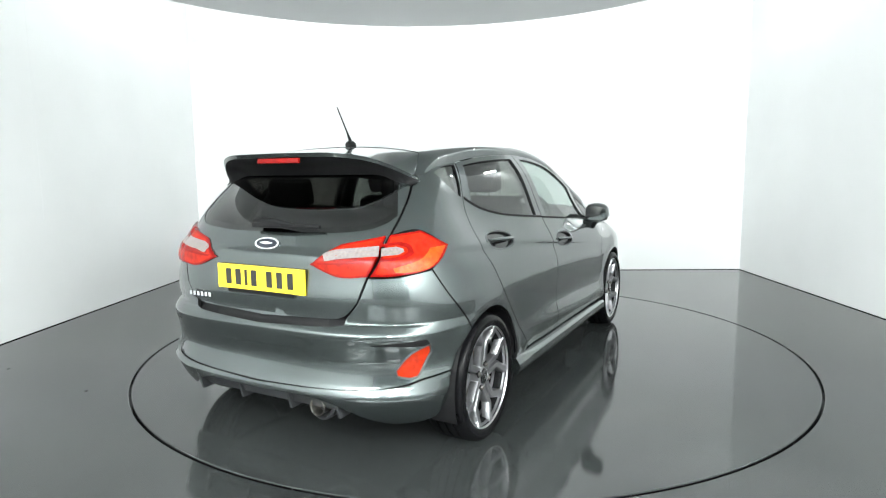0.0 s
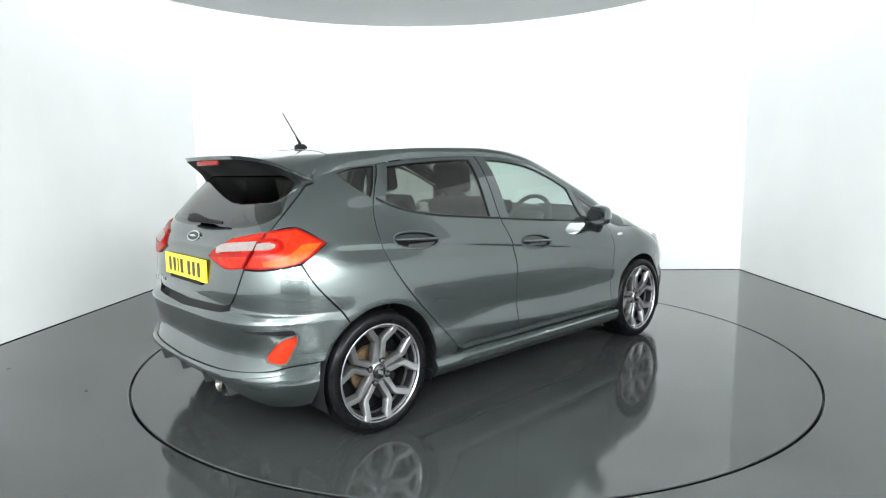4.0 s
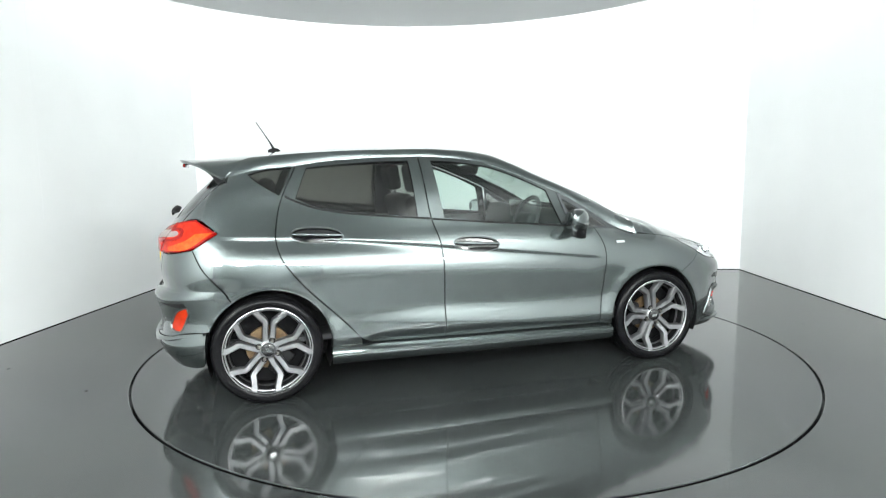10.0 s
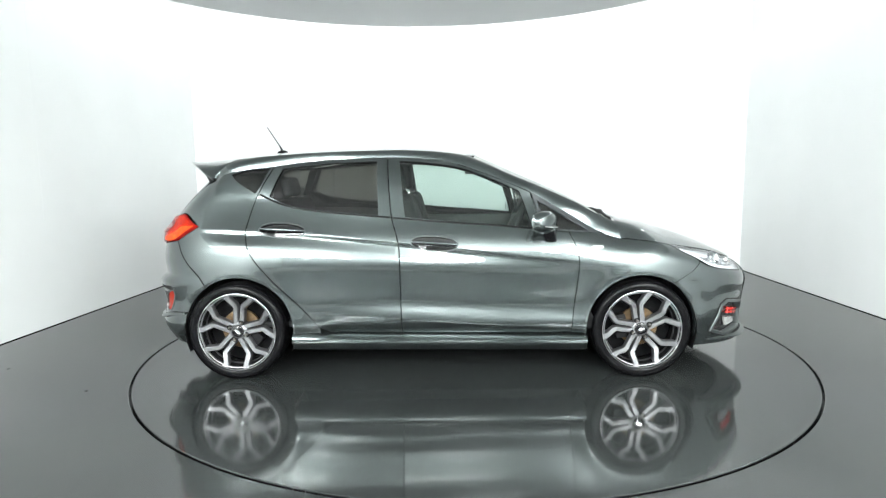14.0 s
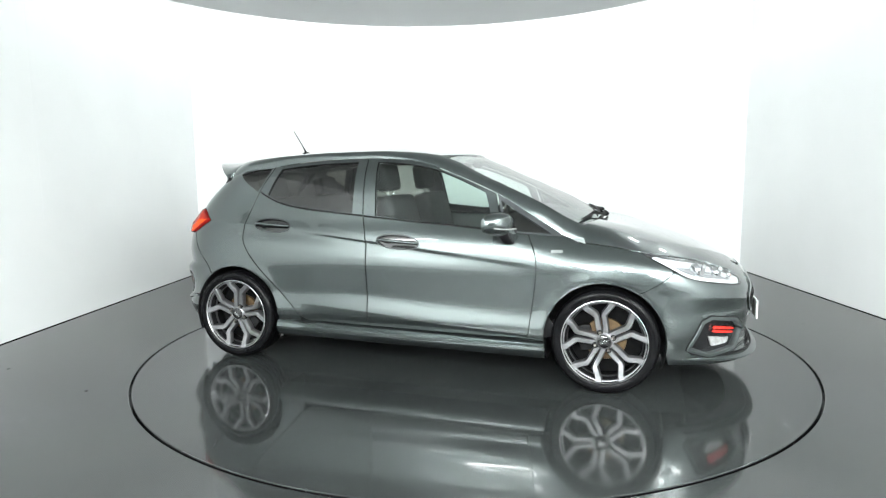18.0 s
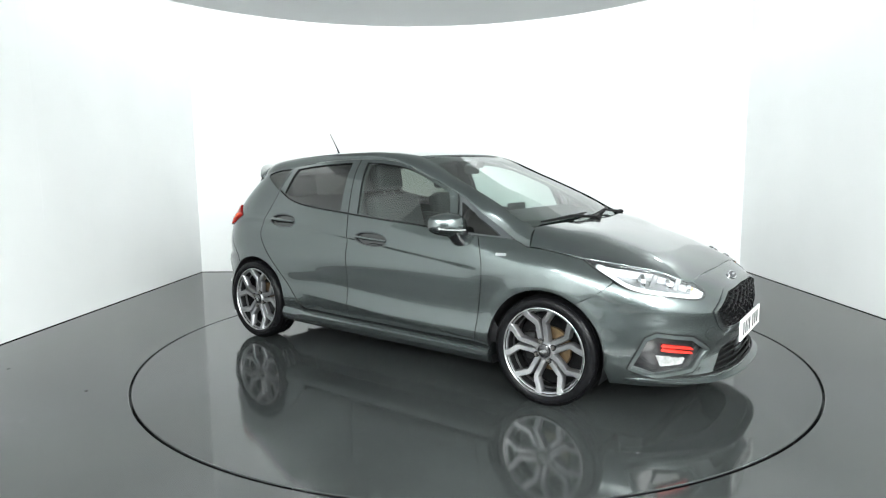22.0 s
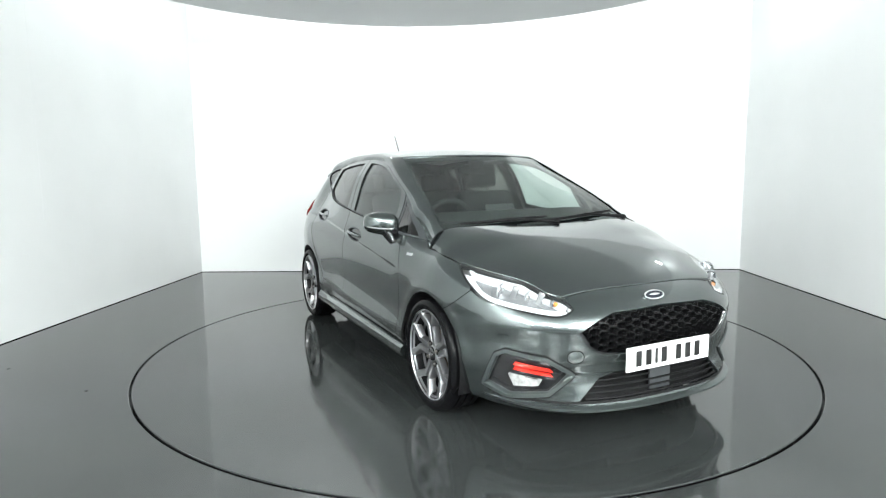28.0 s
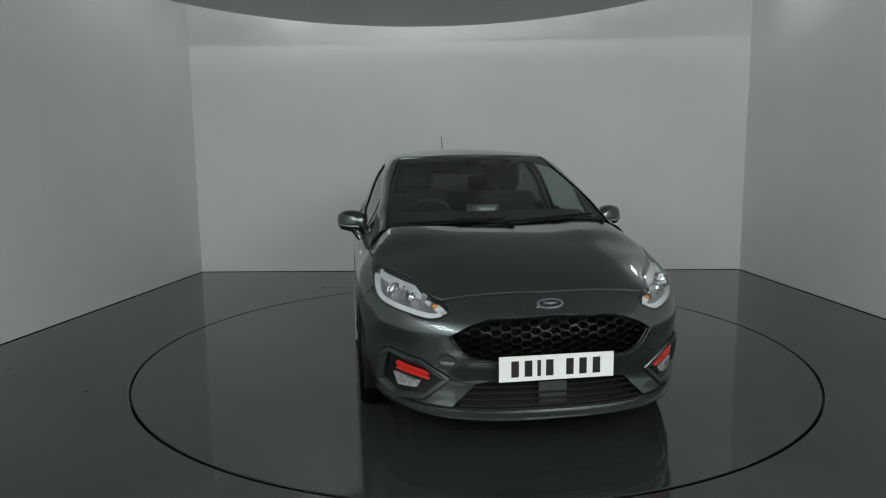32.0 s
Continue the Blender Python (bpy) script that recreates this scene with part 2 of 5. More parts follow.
rim.to_mesh(me)
rim.free()
me.materials.append(RUBBER)
band = new("edge_band", me)
band.parent = turntable
band["label"] = "black rubber edge band"

# ---- car outline ----
def smooth_curve(*pts):
    """A smooth function through (u, v) knots, flat beyond the ends."""
    us, vs = [p[0] for p in pts], [p[1] for p in pts]
    n = len(us)
    sl = [(vs[i + 1] - vs[i]) / (us[i + 1] - us[i]) for i in range(n - 1)]
    tan = [sl[0]] + [0 if sl[i - 1] * sl[i] <= 0 else 2 * sl[i - 1] * sl[i] / (sl[i - 1] + sl[i]) for i in range(1, n - 1)] + [sl[-1]]

    def value(u):
        if u <= us[0]:
            return vs[0] + (u - us[0]) * tan[0]
        if u >= us[-1]:
            return vs[-1] + (u - us[-1]) * tan[-1]
        i = 0
        while u > us[i + 1]:
            i += 1
        h = us[i + 1] - us[i]
        s = (u - us[i]) / h
        return (vs[i] * (1 + 2 * s) * (1 - s) ** 2 + tan[i] * h * s * (1 - s) ** 2 + vs[i + 1] * s * s * (3 - 2 * s)
                + tan[i + 1] * h * s * s * (s - 1))
    return value


def ease(a, b, u):
    s = min(max((u - a) / (b - a), 0), 1)
    return s * s * (3 - 2 * s)


# Outline of the nose and the tail on the centre line, by height
NOSE_X = smooth_curve((0.15, 1.86), (0.20, 1.890), (0.26, 1.870), (0.33, 1.852), (0.42, 1.873), (0.52, 1.893), (0.60, 1.868),
                      (0.646, 1.824), (0.69, 1.76), (0.72, 1.70), (0.81, 1.42), (0.88, 1.24))
TAIL_X = smooth_curve((0.18, -1.99), (0.26, -2.05), (0.34, -2.080), (0.39, -2.056), (0.46, -2.046), (0.55, -2.066), (0.60, -2.077), (0.630, -2.052), (0.650, -2.028), (0.75, -2.038),
                      (0.84, -2.030), (0.885, -2.029), (0.905, -2.028), (0.95, -1.990), (1.00, -1.955), (1.10, -1.875), (1.22, -1.755), (1.36, -1.60))
# Half width of the flank: sill to shoulder, then the glasshouse or the front wing
SIDE = smooth_curve((0.15, 0.78), (0.22, 0.812), (0.30, 0.838), (0.36, 0.849), (0.41, 0.846), (0.48, 0.841), (0.58, 0.846), (0.70, 0.852),
                    (0.78, 0.844), (0.86, 0.824), (0.91, 0.808), (0.955, 0.792), (1.10, 0.752), (1.25, 0.690), (1.36, 0.610), (1.44, 0.53))
WING = smooth_curve((0.15, 0.78), (0.22, 0.812), (0.30, 0.838), (0.36, 0.849), (0.41, 0.846), (0.48, 0.841), (0.58, 0.844), (0.66, 0.850), (0.70, 0.849),
                    (0.74, 0.843), (0.78, 0.827), (0.82, 0.798), (0.85, 0.765), (0.88, 0.714), (0.92, 0.64))
# how much the glasshouse draws in towards its ends
TAPER = smooth_curve((-1.9, 0.0), (-1.78, 0.012), (-1.6, 0.048), (-1.35, 0.080), (-1.0, 0.052), (-0.6, 0.026), (-0.25, 0.028), (0.1, 0.045), (0.4, 0.068), (0.7, 0.085), (0.9, 0.09))
CREASE = smooth_curve((-1.65, 0.945), (-1.04, 0.912), (-0.47, 0.858), (0.0, 0.808), (0.6, 0.742), (0.9, 0.715))
EDGE = smooth_curve((-0.95, 0.414), (-0.42, 0.384), (0.08, 0.342), (0.65, 0.304))
FRONT_AXLE, REAR_AXLE = 1.0, -1.30
NOSE_N, TAIL_N = 2.7, 3.7


def flank_y(x, z):
    """Half width of the body side at x and z, before the ends turn in."""
    w = ease(0.55, 1.02, x)
    y = (1 - w) * SIDE(z) + w * WING(z) - TAPER(x) * ease(0.82, 1.12, z)
    d = z - CREASE(x)
    fade = ease(-1.75, -1.5, x) * (1 - 0.6 * ease(-0.5, 0.4, x)) * (1 - ease(0.50, 0.72, x))
    y -= 0.011 * fade * (ease(-0.032, 0.0, -abs(d + 0.034)) if d > -0.034 else math.exp(-((d + 0.034) / 0.060) ** 2))
    # a ledge rises along the foot of the doors, with an undercut below its edge
    scoop = ease(-1.02, -0.34, x) * (1 - ease(0.60, 0.92, x))
    edge = EDGE(x)
    y += scoop * 0.012 * (1 - ease(edge, edge + 0.13, z))
    if z < edge:
        y -= ease(-0.96, -0.76, x) * (1 - ease(0.60, 0.92, x)) * (0.17 + 0.14 * ease(-0.75, 0.2, x)) * (edge - z)
    for axle in (1.035, -1.43):
        r = math.hypot(x - axle, z - 0.305)
        y += 0.007 * math.exp(-((r - 0.345) / 0.05) ** 2)
    return y


def outline(a, z):
    """Point of the body at girth a and height z: a is x along the flank, past the axles it runs round the nose or the tail."""
    if REAR_AXLE <= a <= FRONT_AXLE:
        return a, flank_y(a, z)
    ax, n = (FRONT_AXLE, NOSE_N) if a > FRONT_AXLE else (REAR_AXLE, TAIL_N)
    ang = math.pi / 2 - abs(a - ax)
    reach = abs((NOSE_X(z) if a > FRONT_AXLE else TAIL_X(z)) - ax)
    c, s = math.cos(ang), math.sin(ang)
    w = flank_y(ax, z)
    for _ in range(2):
        r = (abs(c / reach) ** n + abs(s / w) ** n) ** (-1 / n)
        if a > FRONT_AXLE:
            mid = ease(0.22, 0.42, ang) * (1 - ease(0.85, 1.05, ang))
            r += mid * (0.006 * math.exp(-((z - 0.580) / 0.036) ** 2) - 0.007 * math.exp(-((z - 0.500) / 0.045) ** 2))
        x = ax + (r * c if a > FRONT_AXLE else -r * c)
        w = flank_y(x if abs(x - ax) < 0.5 else (ax + 0.5 if a > ax else ax - 0.5), z)
    return x, r * s


def girth(x, y):
    """The girth of a point, from x and the half width y."""
    if x > FRONT_AXLE:
        return FRONT_AXLE + math.atan2(x - FRONT_AXLE, abs(y))
    if x < REAR_AXLE:
        return REAR_AXLE - math.atan2(REAR_AXLE - x, abs(y))
    return x


def girth_side(x, z):
    """The girth at which the body side has this x."""
    if REAR_AXLE <= x <= FRONT_AXLE:
        return x
    lo, hi = (FRONT_AXLE, FRONT_AXLE + math.pi / 2) if x > FRONT_AXLE else (REAR_AXLE - math.pi / 2, REAR_AXLE)
    for _ in range(30):
        mid = (lo + hi) / 2
        if outline(mid, z)[0] < x:
            lo = mid
        else:
            hi = mid
    return (lo + hi) / 2


def girth_front(y, z, tail=False):
    """The girth at which the nose, or the tail, has this half width."""
    lo, hi = 0.0, math.pi / 2
    for _ in range(30):
        mid = (lo + hi) / 2
        if outline(REAR_AXLE - math.pi / 2 + mid if tail else FRONT_AXLE + math.pi / 2 - mid, z)[1] < abs(y):
            lo = mid
        else:
            hi = mid
    return REAR_AXLE - math.pi / 2 + lo if tail else FRONT_AXLE + math.pi / 2 - lo


ROOF_Z = smooth_curve((-1.93, 1.343), (-1.80, 1.354), (-1.6, 1.385), (-1.2, 1.425), (-0.8, 1.445), (-0.45, 1.449), (-0.15, 1.430), (0.08, 1.388))
HOOD_Z = smooth_curve((0.80, 0.995), (0.92, 0.972), (1.13, 0.930), (1.33, 0.876), (1.535, 0.804), (1.68, 0.737), (1.76, 0.688))
SCREEN_X = smooth_curve((0.90, 1.04), (0.965, 0.93), (1.10, 0.685), (1.25, 0.355), (1.39, 0.045))
# upper edge of the wing, where the hood's side ends: x and z
WING_TOP = ((0.905, 0.853), (0.97, 0.850), (1.08, 0.838), (1.217, 0.814))
HOOD_SIDE = [(x, outline(girth_side(x, z), z)[1], z) for x, z in WING_TOP] + [(1.363, 0.681, 0.790), (1.538, 0.569, 0.752), (1.694, 0.480, 0.703), (1.76, 0.455, 0.668)]
SIDE_Y = smooth_curve(*[(x, y) for x, y, _ in HOOD_SIDE])
SIDE_DROP = smooth_curve(*[(x, HOOD_Z(x) - z) for x, _, z in HOOD_SIDE])


def roof_z(x, y):
    return ROOF_Z(x) - 0.14 * abs(y) ** 2.2


def hood_z(x, y):
    x = max(x, 0.80)
    bulge = 0.004 * math.exp(-((abs(y) - 0.42) / 0.10) ** 2) * ease(1.75, 1.2, x)
    return HOOD_Z(x) - SIDE_DROP(x) * (abs(y) / SIDE_Y(x)) ** (3.2 + 1.6 * ease(1.3, 0.92, x) + 6.5 * ease(1.25, 0.89, x)) + bulge


def screen_x(y, z):
    return SCREEN_X(z) - (0.095 + 0.06 * ease(1.0, 1.35, z)) * (abs(y) / 0.68) ** 2.2

# ---- building helpers ----


def link(name, bm, mat, parent=None, label="", smooth=True):
    me = bpy.data.meshes.new(name)
    bm.to_mesh(me)
    bm.free()
    me.materials.append(mat)
    if smooth:
        me.polygons.foreach_set("use_smooth", [True] * len(me.polygons))
        me.set_sharp_from_angle(angle=radians(38))
    ob = new(name, me)
    ob.parent = parent
    if label:
        ob["label"] = label
    return ob


def run(*segs, step=0.03):
    """A closed loop in the plane: each segment is a smooth curve through its points, with corners between segments."""
    out = []
    for seg in segs:
        pts = [Vector(p) for p in seg]
        for i in range(len(pts) - 1):
            p0, p1, p2, p3 = pts[max(i - 1, 0)], pts[i], pts[i + 1], pts[min(i + 2, len(pts) - 1)]
            n = max(1, int((p2 - p1).length / step + 0.5))
            for k in range(n):
                s = k / n
                out.append(0.5 * (2 * p1 + (p2 - p0) * s + (2 * p0 - 5 * p1 + 4 * p2 - p3) * s * s + (3 * p1 - p0 - 3 * p2 + p3) * s ** 3))
    return out


def both(*segs, step=0.03):
    """A loop symmetric about u = 0, from the half that runs from the top centre to the bottom centre."""
    half = run(*segs, step=step) + [Vector(segs[-1][-1])]
    return half + [Vector((-p.x, p.y)) for p in reversed(half[1:-1])]


def inside(p, loop):
    hit, n = False, len(loop)
    for i in range(n):
        a, b = loop[i], loop[i - 1]
        if (a.y > p.y) != (b.y > p.y) and p.x < (b.x - a.x) * (p.y - a.y) / (b.y - a.y) + a.x:
            hit = not hit
    return hit


def shrink(loop, d):
    n = len(loop)
    area = sum(loop[i - 1].x * loop[i].y - loop[i].x * loop[i - 1].y for i in range(n))
    out = []
    for i in range(n):
        t = loop[(i + 1) % n] - loop[i - 1]
        if t.length < 1e-9:
            out.append(loop[i].copy())
            continue
        t.normalize()
        out.append(loop[i] + Vector((-t.y, t.x)) * (d if area > 0 else -d))
    return out


def patch(name, parent, mat, chart, outer, holes=(), step=0.04, lift=0.0, depth=0.014, gap=0.0025, flip=False, label="", extra=(), seal=None):
    """A panel on a curved surface: a loop with holes in the chart's plane, laid on the surface, with turned-in edges."""
    outer = shrink(outer, gap)
    holes = [shrink(h, -gap * 0.4) for h in holes]
    pts, edges = [], []
    for loop in (outer, *holes):
        n = len(pts)
        pts += loop
        edges += [(n + i, n + (i + 1) % len(loop)) for i in range(len(loop))]
    border = len(pts)
    us, vs = [p.x for p in outer], [p.y for p in outer]
    rim = [Vector(p) for p in pts]
    for line in extra:
        last = None
        for p in line:
            p = Vector(p)
            if inside(p, outer) and not any(inside(p, h) for h in holes) and min((p - r).length_squared for r in rim) > 0.007 ** 2:
                pts.append(p)
                if last is not None:
                    edges.append((last, len(pts) - 1))
                last = len(pts) - 1
            else:
                last = None
    near = {}
    for p in pts[border:]:
        near.setdefault((int(p.x / 0.02), int(p.y / 0.02)), []).append(p)
    nu, nv = int((max(us) - min(us)) / step) + 1, int((max(vs) - min(vs)) / step) + 1
    for i in range(nu):
        for j in range(nv):
            p = Vector((min(us) + (i + 0.5 + 0.25 * (j % 2)) * step, min(vs) + (j + 0.5) * step))
            if inside(p, outer) and not any(inside(p, h) for h in holes) and min((p - r).length_squared for r in rim) > (0.4 * step) ** 2:
                cell = (int(p.x / 0.02), int(p.y / 0.02))
                if near and any((p - q).length < 0.019 for dx in (-1, 0, 1) for dy in (-1, 0, 1) for q in near.get((cell[0] + dx, cell[1] + dy), ())):
                    continue
                pts.append(p)
    co, _, faces, *_ = delaunay_2d_cdt([Vector((p.x, p.y)) for p in pts], edges, [], 0, 1e-7)

    def normal(u, v):
        a, b, c, d = (Vector(chart(*q)) for q in ((u + 1e-3, v), (u - 1e-3, v), (u, v + 1e-3), (u, v - 1e-3)))
        n = (a - b).cross(c - d)
        if n.length < 1e-12:
            return Vector((0, 0, 1))
        n.normalize()
        m = Vector(chart(u, v))
        core = Vector((min(max(m.x, -1.2), 0.8), 0, 0.62 if m.z < 1.15 else 0.9))
        return n if n.dot(m - core) > 0 else -n

    norms = [normal(p.x, p.y) for p in co]
    verts = [Vector(chart(p.x, p.y)) + n * lift for p, n in zip(co, norms)]
    keep = []
    for f in faces:
        m = sum((co[i] for i in f), Vector((0, 0))) / 3
        if inside(m, outer) and not any(inside(m, h) for h in holes):
            a, b, c = (verts[i] for i in f)
            if (b - a).cross(c - a).dot(norms[f[0]]) < 0:
                f = f[::-1]
            keep.append(tuple(f))
    allv, alln, allf = list(verts), list(norms), list(keep)
    sealed = set()
    if depth:
        count = {}
        for f in keep:
            for i in range(3):
                count[(f[i], f[(i + 1) % 3])] = 1
        for (a, b) in list(count):
            if (b, a) not in count:
                k = len(allv)
                side = (verts[b] - verts[a]).cross(norms[a])
                side = side.normalized() if side.length > 1e-9 else norms[a]
                allv += [verts[a], verts[b], verts[b] - norms[b] * depth, verts[a] - norms[a] * depth]
                soft = (side + norms[a] * 0.8).normalized()
                alln += [soft, soft, side, side]
                if seal:
                    sealed.add(len(allf))
                allf.append((k + 1, k, k + 3, k + 2))
    if flip:
        allv = [Vector((v.x, -v.y, v.z)) for v in allv]
        alln = [Vector((v.x, -v.y, v.z)) for v in alln]
        allf = [f[::-1] for f in allf]
    me = bpy.data.meshes.new(name)
    me.from_pydata([tuple(v) for v in allv], [], allf)
    me.polygons.foreach_set("use_smooth", [True] * len(allf))
    me.normals_split_custom_set_from_vertices([tuple(n) for n in alln])
    me.materials.append(mat)
    if seal:
        me.materials.append(seal)
        for k in sealed:
            me.polygons[k].material_index = 1
    ob = new(name, me)
    ob.parent = parent
    if label:
        ob["label"] = label
    return ob


def lathe(profile, segments=64, closed=False):
    """Turn (radius, y) points round the y axis."""
    bm = bmesh.new()
    rings = [[bm.verts.new((r * math.cos(2 * math.pi * k / segments), y, r * math.sin(2 * math.pi * k / segments))) for k in range(segments)]
             for r, y in profile]
    pairs = list(zip(rings, rings[1:])) + ([(rings[-1], rings[0])] if closed else [])
    for a, b in pairs:
        for k in range(segments):
            bm.faces.new((a[k], a[(k + 1) % segments], b[(k + 1) % segments], b[k]))
    bmesh.ops.recalc_face_normals(bm, faces=bm.faces)
    return bm


def block(sx, sy, sz, bevel=0.02, segments=3, at=(0, 0, 0), turn=(0, 0, 0)):
    bm = bmesh.new()
    bmesh.ops.create_cube(bm, size=1)
    bmesh.ops.scale(bm, vec=(sx, sy, sz), verts=bm.verts)
    if bevel:
        bmesh.ops.bevel(bm, geom=bm.edges[:], offset=bevel, segments=segments, profile=0.6, affect="EDGES")
    bmesh.ops.transform(bm, matrix=pose(*at, *turn), verts=bm.verts)
    return bm


def tube(points, radius, sides=8, flat=1.0, up=(0, 0, 1)):
    """A rod along points; radius is a number or one a point; flat squashes it along up."""
    bm = bmesh.new()
    pts = [Vector(p) for p in points]
    rings = []
    for i, p in enumerate(pts):
        t = (pts[min(i + 1, len(pts) - 1)] - pts[max(i - 1, 0)]).normalized()
        a = t.cross(Vector(up))
        a = a.normalized() if a.length > 1e-6 else t.orthogonal().normalized()
        b = a.cross(t)
        r = radius[i] if isinstance(radius, (list, tuple)) else radius
        rings.append([bm.verts.new(p + a * r * math.cos(2 * math.pi * k / sides) + b * r * flat * math.sin(2 * math.pi * k / sides)) for k in range(sides)])
    for a, b in zip(rings, rings[1:]):
        for k in range(sides):
            bm.faces.new((a[k], a[(k + 1) % sides], b[(k + 1) % sides], b[k]))
    bm.faces.new(rings[0][::-1])
    bm.faces.new(rings[-1])
    bmesh.ops.recalc_face_normals(bm, faces=bm.faces)
    return bm


def ball(rx, ry, rz, at=(0, 0, 0), turn=(0, 0, 0), u=24, v=14):
    bm = bmesh.new()
    bmesh.ops.create_uvsphere(bm, u_segments=u, v_segments=v, radius=1)
    bmesh.ops.scale(bm, vec=(rx, ry, rz), verts=bm.verts)
    bmesh.ops.transform(bm, matrix=pose(*at, *turn), verts=bm.verts)
    return bm


def prism(loop, d, at):
    """A plate with a rounded-off loop (in x, z of the pose) and thickness d along the pose's -y."""
    bm = bmesh.new()
    front = [bm.verts.new((p[0], -d, p[1])) for p in loop]
    back = [bm.verts.new((p[0], 0, p[1])) for p in loop]
    bm.faces.new(front)
    bm.faces.new(back[::-1])
    for i in range(len(loop)):
        bm.faces.new((front[i - 1], front[i], back[i], back[i - 1]))
    bmesh.ops.recalc_face_normals(bm, faces=bm.faces)
    bmesh.ops.transform(bm, matrix=at, verts=bm.verts)
    return bm


def oval(a, b, n=28, power=2.0):
    return [(a * math.copysign(abs(math.cos(2 * math.pi * k / n)) ** (2 / power), math.cos(2 * math.pi * k / n)),
             b * math.copysign(abs(math.sin(2 * math.pi * k / n)) ** (2 / power), math.sin(2 * math.pi * k / n))) for k in range(n)]


# ---- the car's surfaces ----
# x runs forward from the turntable's axis, y to the car's left from its middle, z up


def flank(a, z):
    x, y = outline(a, z)
    return x, -y, z


def nose(u, z):
    x, y = outline(FRONT_AXLE + math.pi / 2 - abs(u), z)
    return x, -math.copysign(y, u), z


def tail(u, z):
    x, y = outline(REAR_AXLE - math.pi / 2 + abs(u), z)
    return x, -math.copysign(y, u), z


def screen(u, z):
    return screen_x(u, z), -u, z


def hood(x, u):
    return x, -u, hood_z(x, u)


def roof(x, u):
    return x, -u, roof_z(x, u)


def fs(x, z):
    return girth_side(x, z), z


def fp(x, y, z):
    return girth(x, y), z


def ny(y, z):
    return FRONT_AXLE + math.pi / 2 - girth_front(y, z), z


def npt(x, y, z):
    return FRONT_AXLE + math.pi / 2 - girth(x, y), z


def nx(x, z):
    return FRONT_AXLE + math.pi / 2 - girth_side(x, z), z


def ty(y, z):
    return girth_front(y, z, True) - REAR_AXLE + math.pi / 2, z


def tpt(x, y, z):
    return girth(x, y) - REAR_AXLE + math.pi / 2, z


def tx(x, z):
    return girth_side(x, z) - REAR_AXLE + math.pi / 2, z


def arc(cx, cz, r, a0, a1, n=14):
    return [(cx + r * math.cos(radians(a0 + (a1 - a0) * k / n)), cz + r * math.sin(radians(a0 + (a1 - a0) * k / n))) for k in range(n + 1)]


ARCH_R = 0.335
FX, RX, HUB = 1.040, -1.447, 0.303

# ---- the car ----


def hoodc(u, x):
    return hood(x, u)


def roofc(u, x):
    return roof(x, u)


car = tagged(new("car"), "dark grey metallic five-door hatchback standing on the turntable", "car")
BODY_Y = 0.028


def for_sides():
    return ((False, -1), (True, 1))


def pair(*args, **kw):
    return [patch(*args, flip=f, **kw) for f, _ in for_sides()]


B_LINE = [(-0.424, 0.292), (-0.430, 0.535), (-0.434, 0.779), (-0.452, 0.89), (-0.484, 1.004), (-0.503, 1.185), (-0.517, 1.368)]
F_EDGE = [(0.597, 0.902), (0.638, 0.808), (0.653, 0.722), (0.645, 0.602), (0.627, 0.463), (0.608, 0.292)]
R_EDGE = [(-1.245, 1.318), (-1.292, 1.225), (-1.334, 1.136), (-1.360, 1.054), (-1.377, 0.958), (-1.377, 0.888), (-1.350, 0.801), (-1.291, 0.713), (-1.208, 0.617),
          (-1.072, 0.482), (-0.985, 0.393), (-0.930, 0.328), (-0.864, 0.296)]
HEAD_TOP = [(1.217, 0.755, 0.813), (1.363, 0.676, 0.786), (1.538, 0.563, 0.747), (1.721, 0.471, 0.676), (1.763, 0.456, 0.646)]
HEAD_LOW = [(1.763, 0.456, 0.646), (1.754, 0.527, 0.619), (1.655, 0.642, 0.635), (1.498, 0.756, 0.668), (1.39, 0.780, 0.722), (1.293, 0.77, 0.770),
            (1.217, 0.755, 0.813)]

# flank panels
F_DOOR = run([(0.608, 0.292), (0.10, 0.289), (-0.424, 0.292)], B_LINE, [(-0.517, 1.368), (-0.30, 1.360), (-0.14, 1.338), (-0.05, 1.312), (0.13, 1.246), (0.255, 1.195), (0.376, 1.141)],
             [(0.376, 1.141), (0.405, 1.03), (0.440, 0.915)], [(0.440, 0.915), (0.597, 0.902)], F_EDGE, step=0.014)
F_GLASS = run([(-0.440, 1.340), (-0.27, 1.329), (-0.06, 1.295), (0.13, 1.226), (0.305, 1.146)], [(0.305, 1.146), (0.340, 1.05), (0.375, 0.931)],
              [(0.375, 0.931), (0.117, 0.952), (-0.088, 0.968), (-0.400, 1.000)], [(-0.400, 1.000), (-0.440, 1.340)])
R_EDGE = [fs(*p) for p in R_EDGE]
R_DOOR = run([(-0.424, 0.292), (-0.864, 0.296)], R_EDGE[::-1], [(-1.245, 1.318), (-1.016, 1.346), (-0.807, 1.361), (-0.626, 1.367), (-0.517, 1.368)], B_LINE[::-1], step=0.014)
R_GLASS = run([(-0.584, 1.341), (-0.78, 1.335), (-0.995, 1.322), (-1.186, 1.302)], [(-1.186, 1.302), (-1.225, 1.215), (-1.258, 1.128)],
              [(-1.258, 1.128), (-1.162, 1.086), (-1.021, 1.057), (-0.839, 1.036), (-0.565, 1.012)], [(-0.565, 1.012), (-0.584, 1.341)])
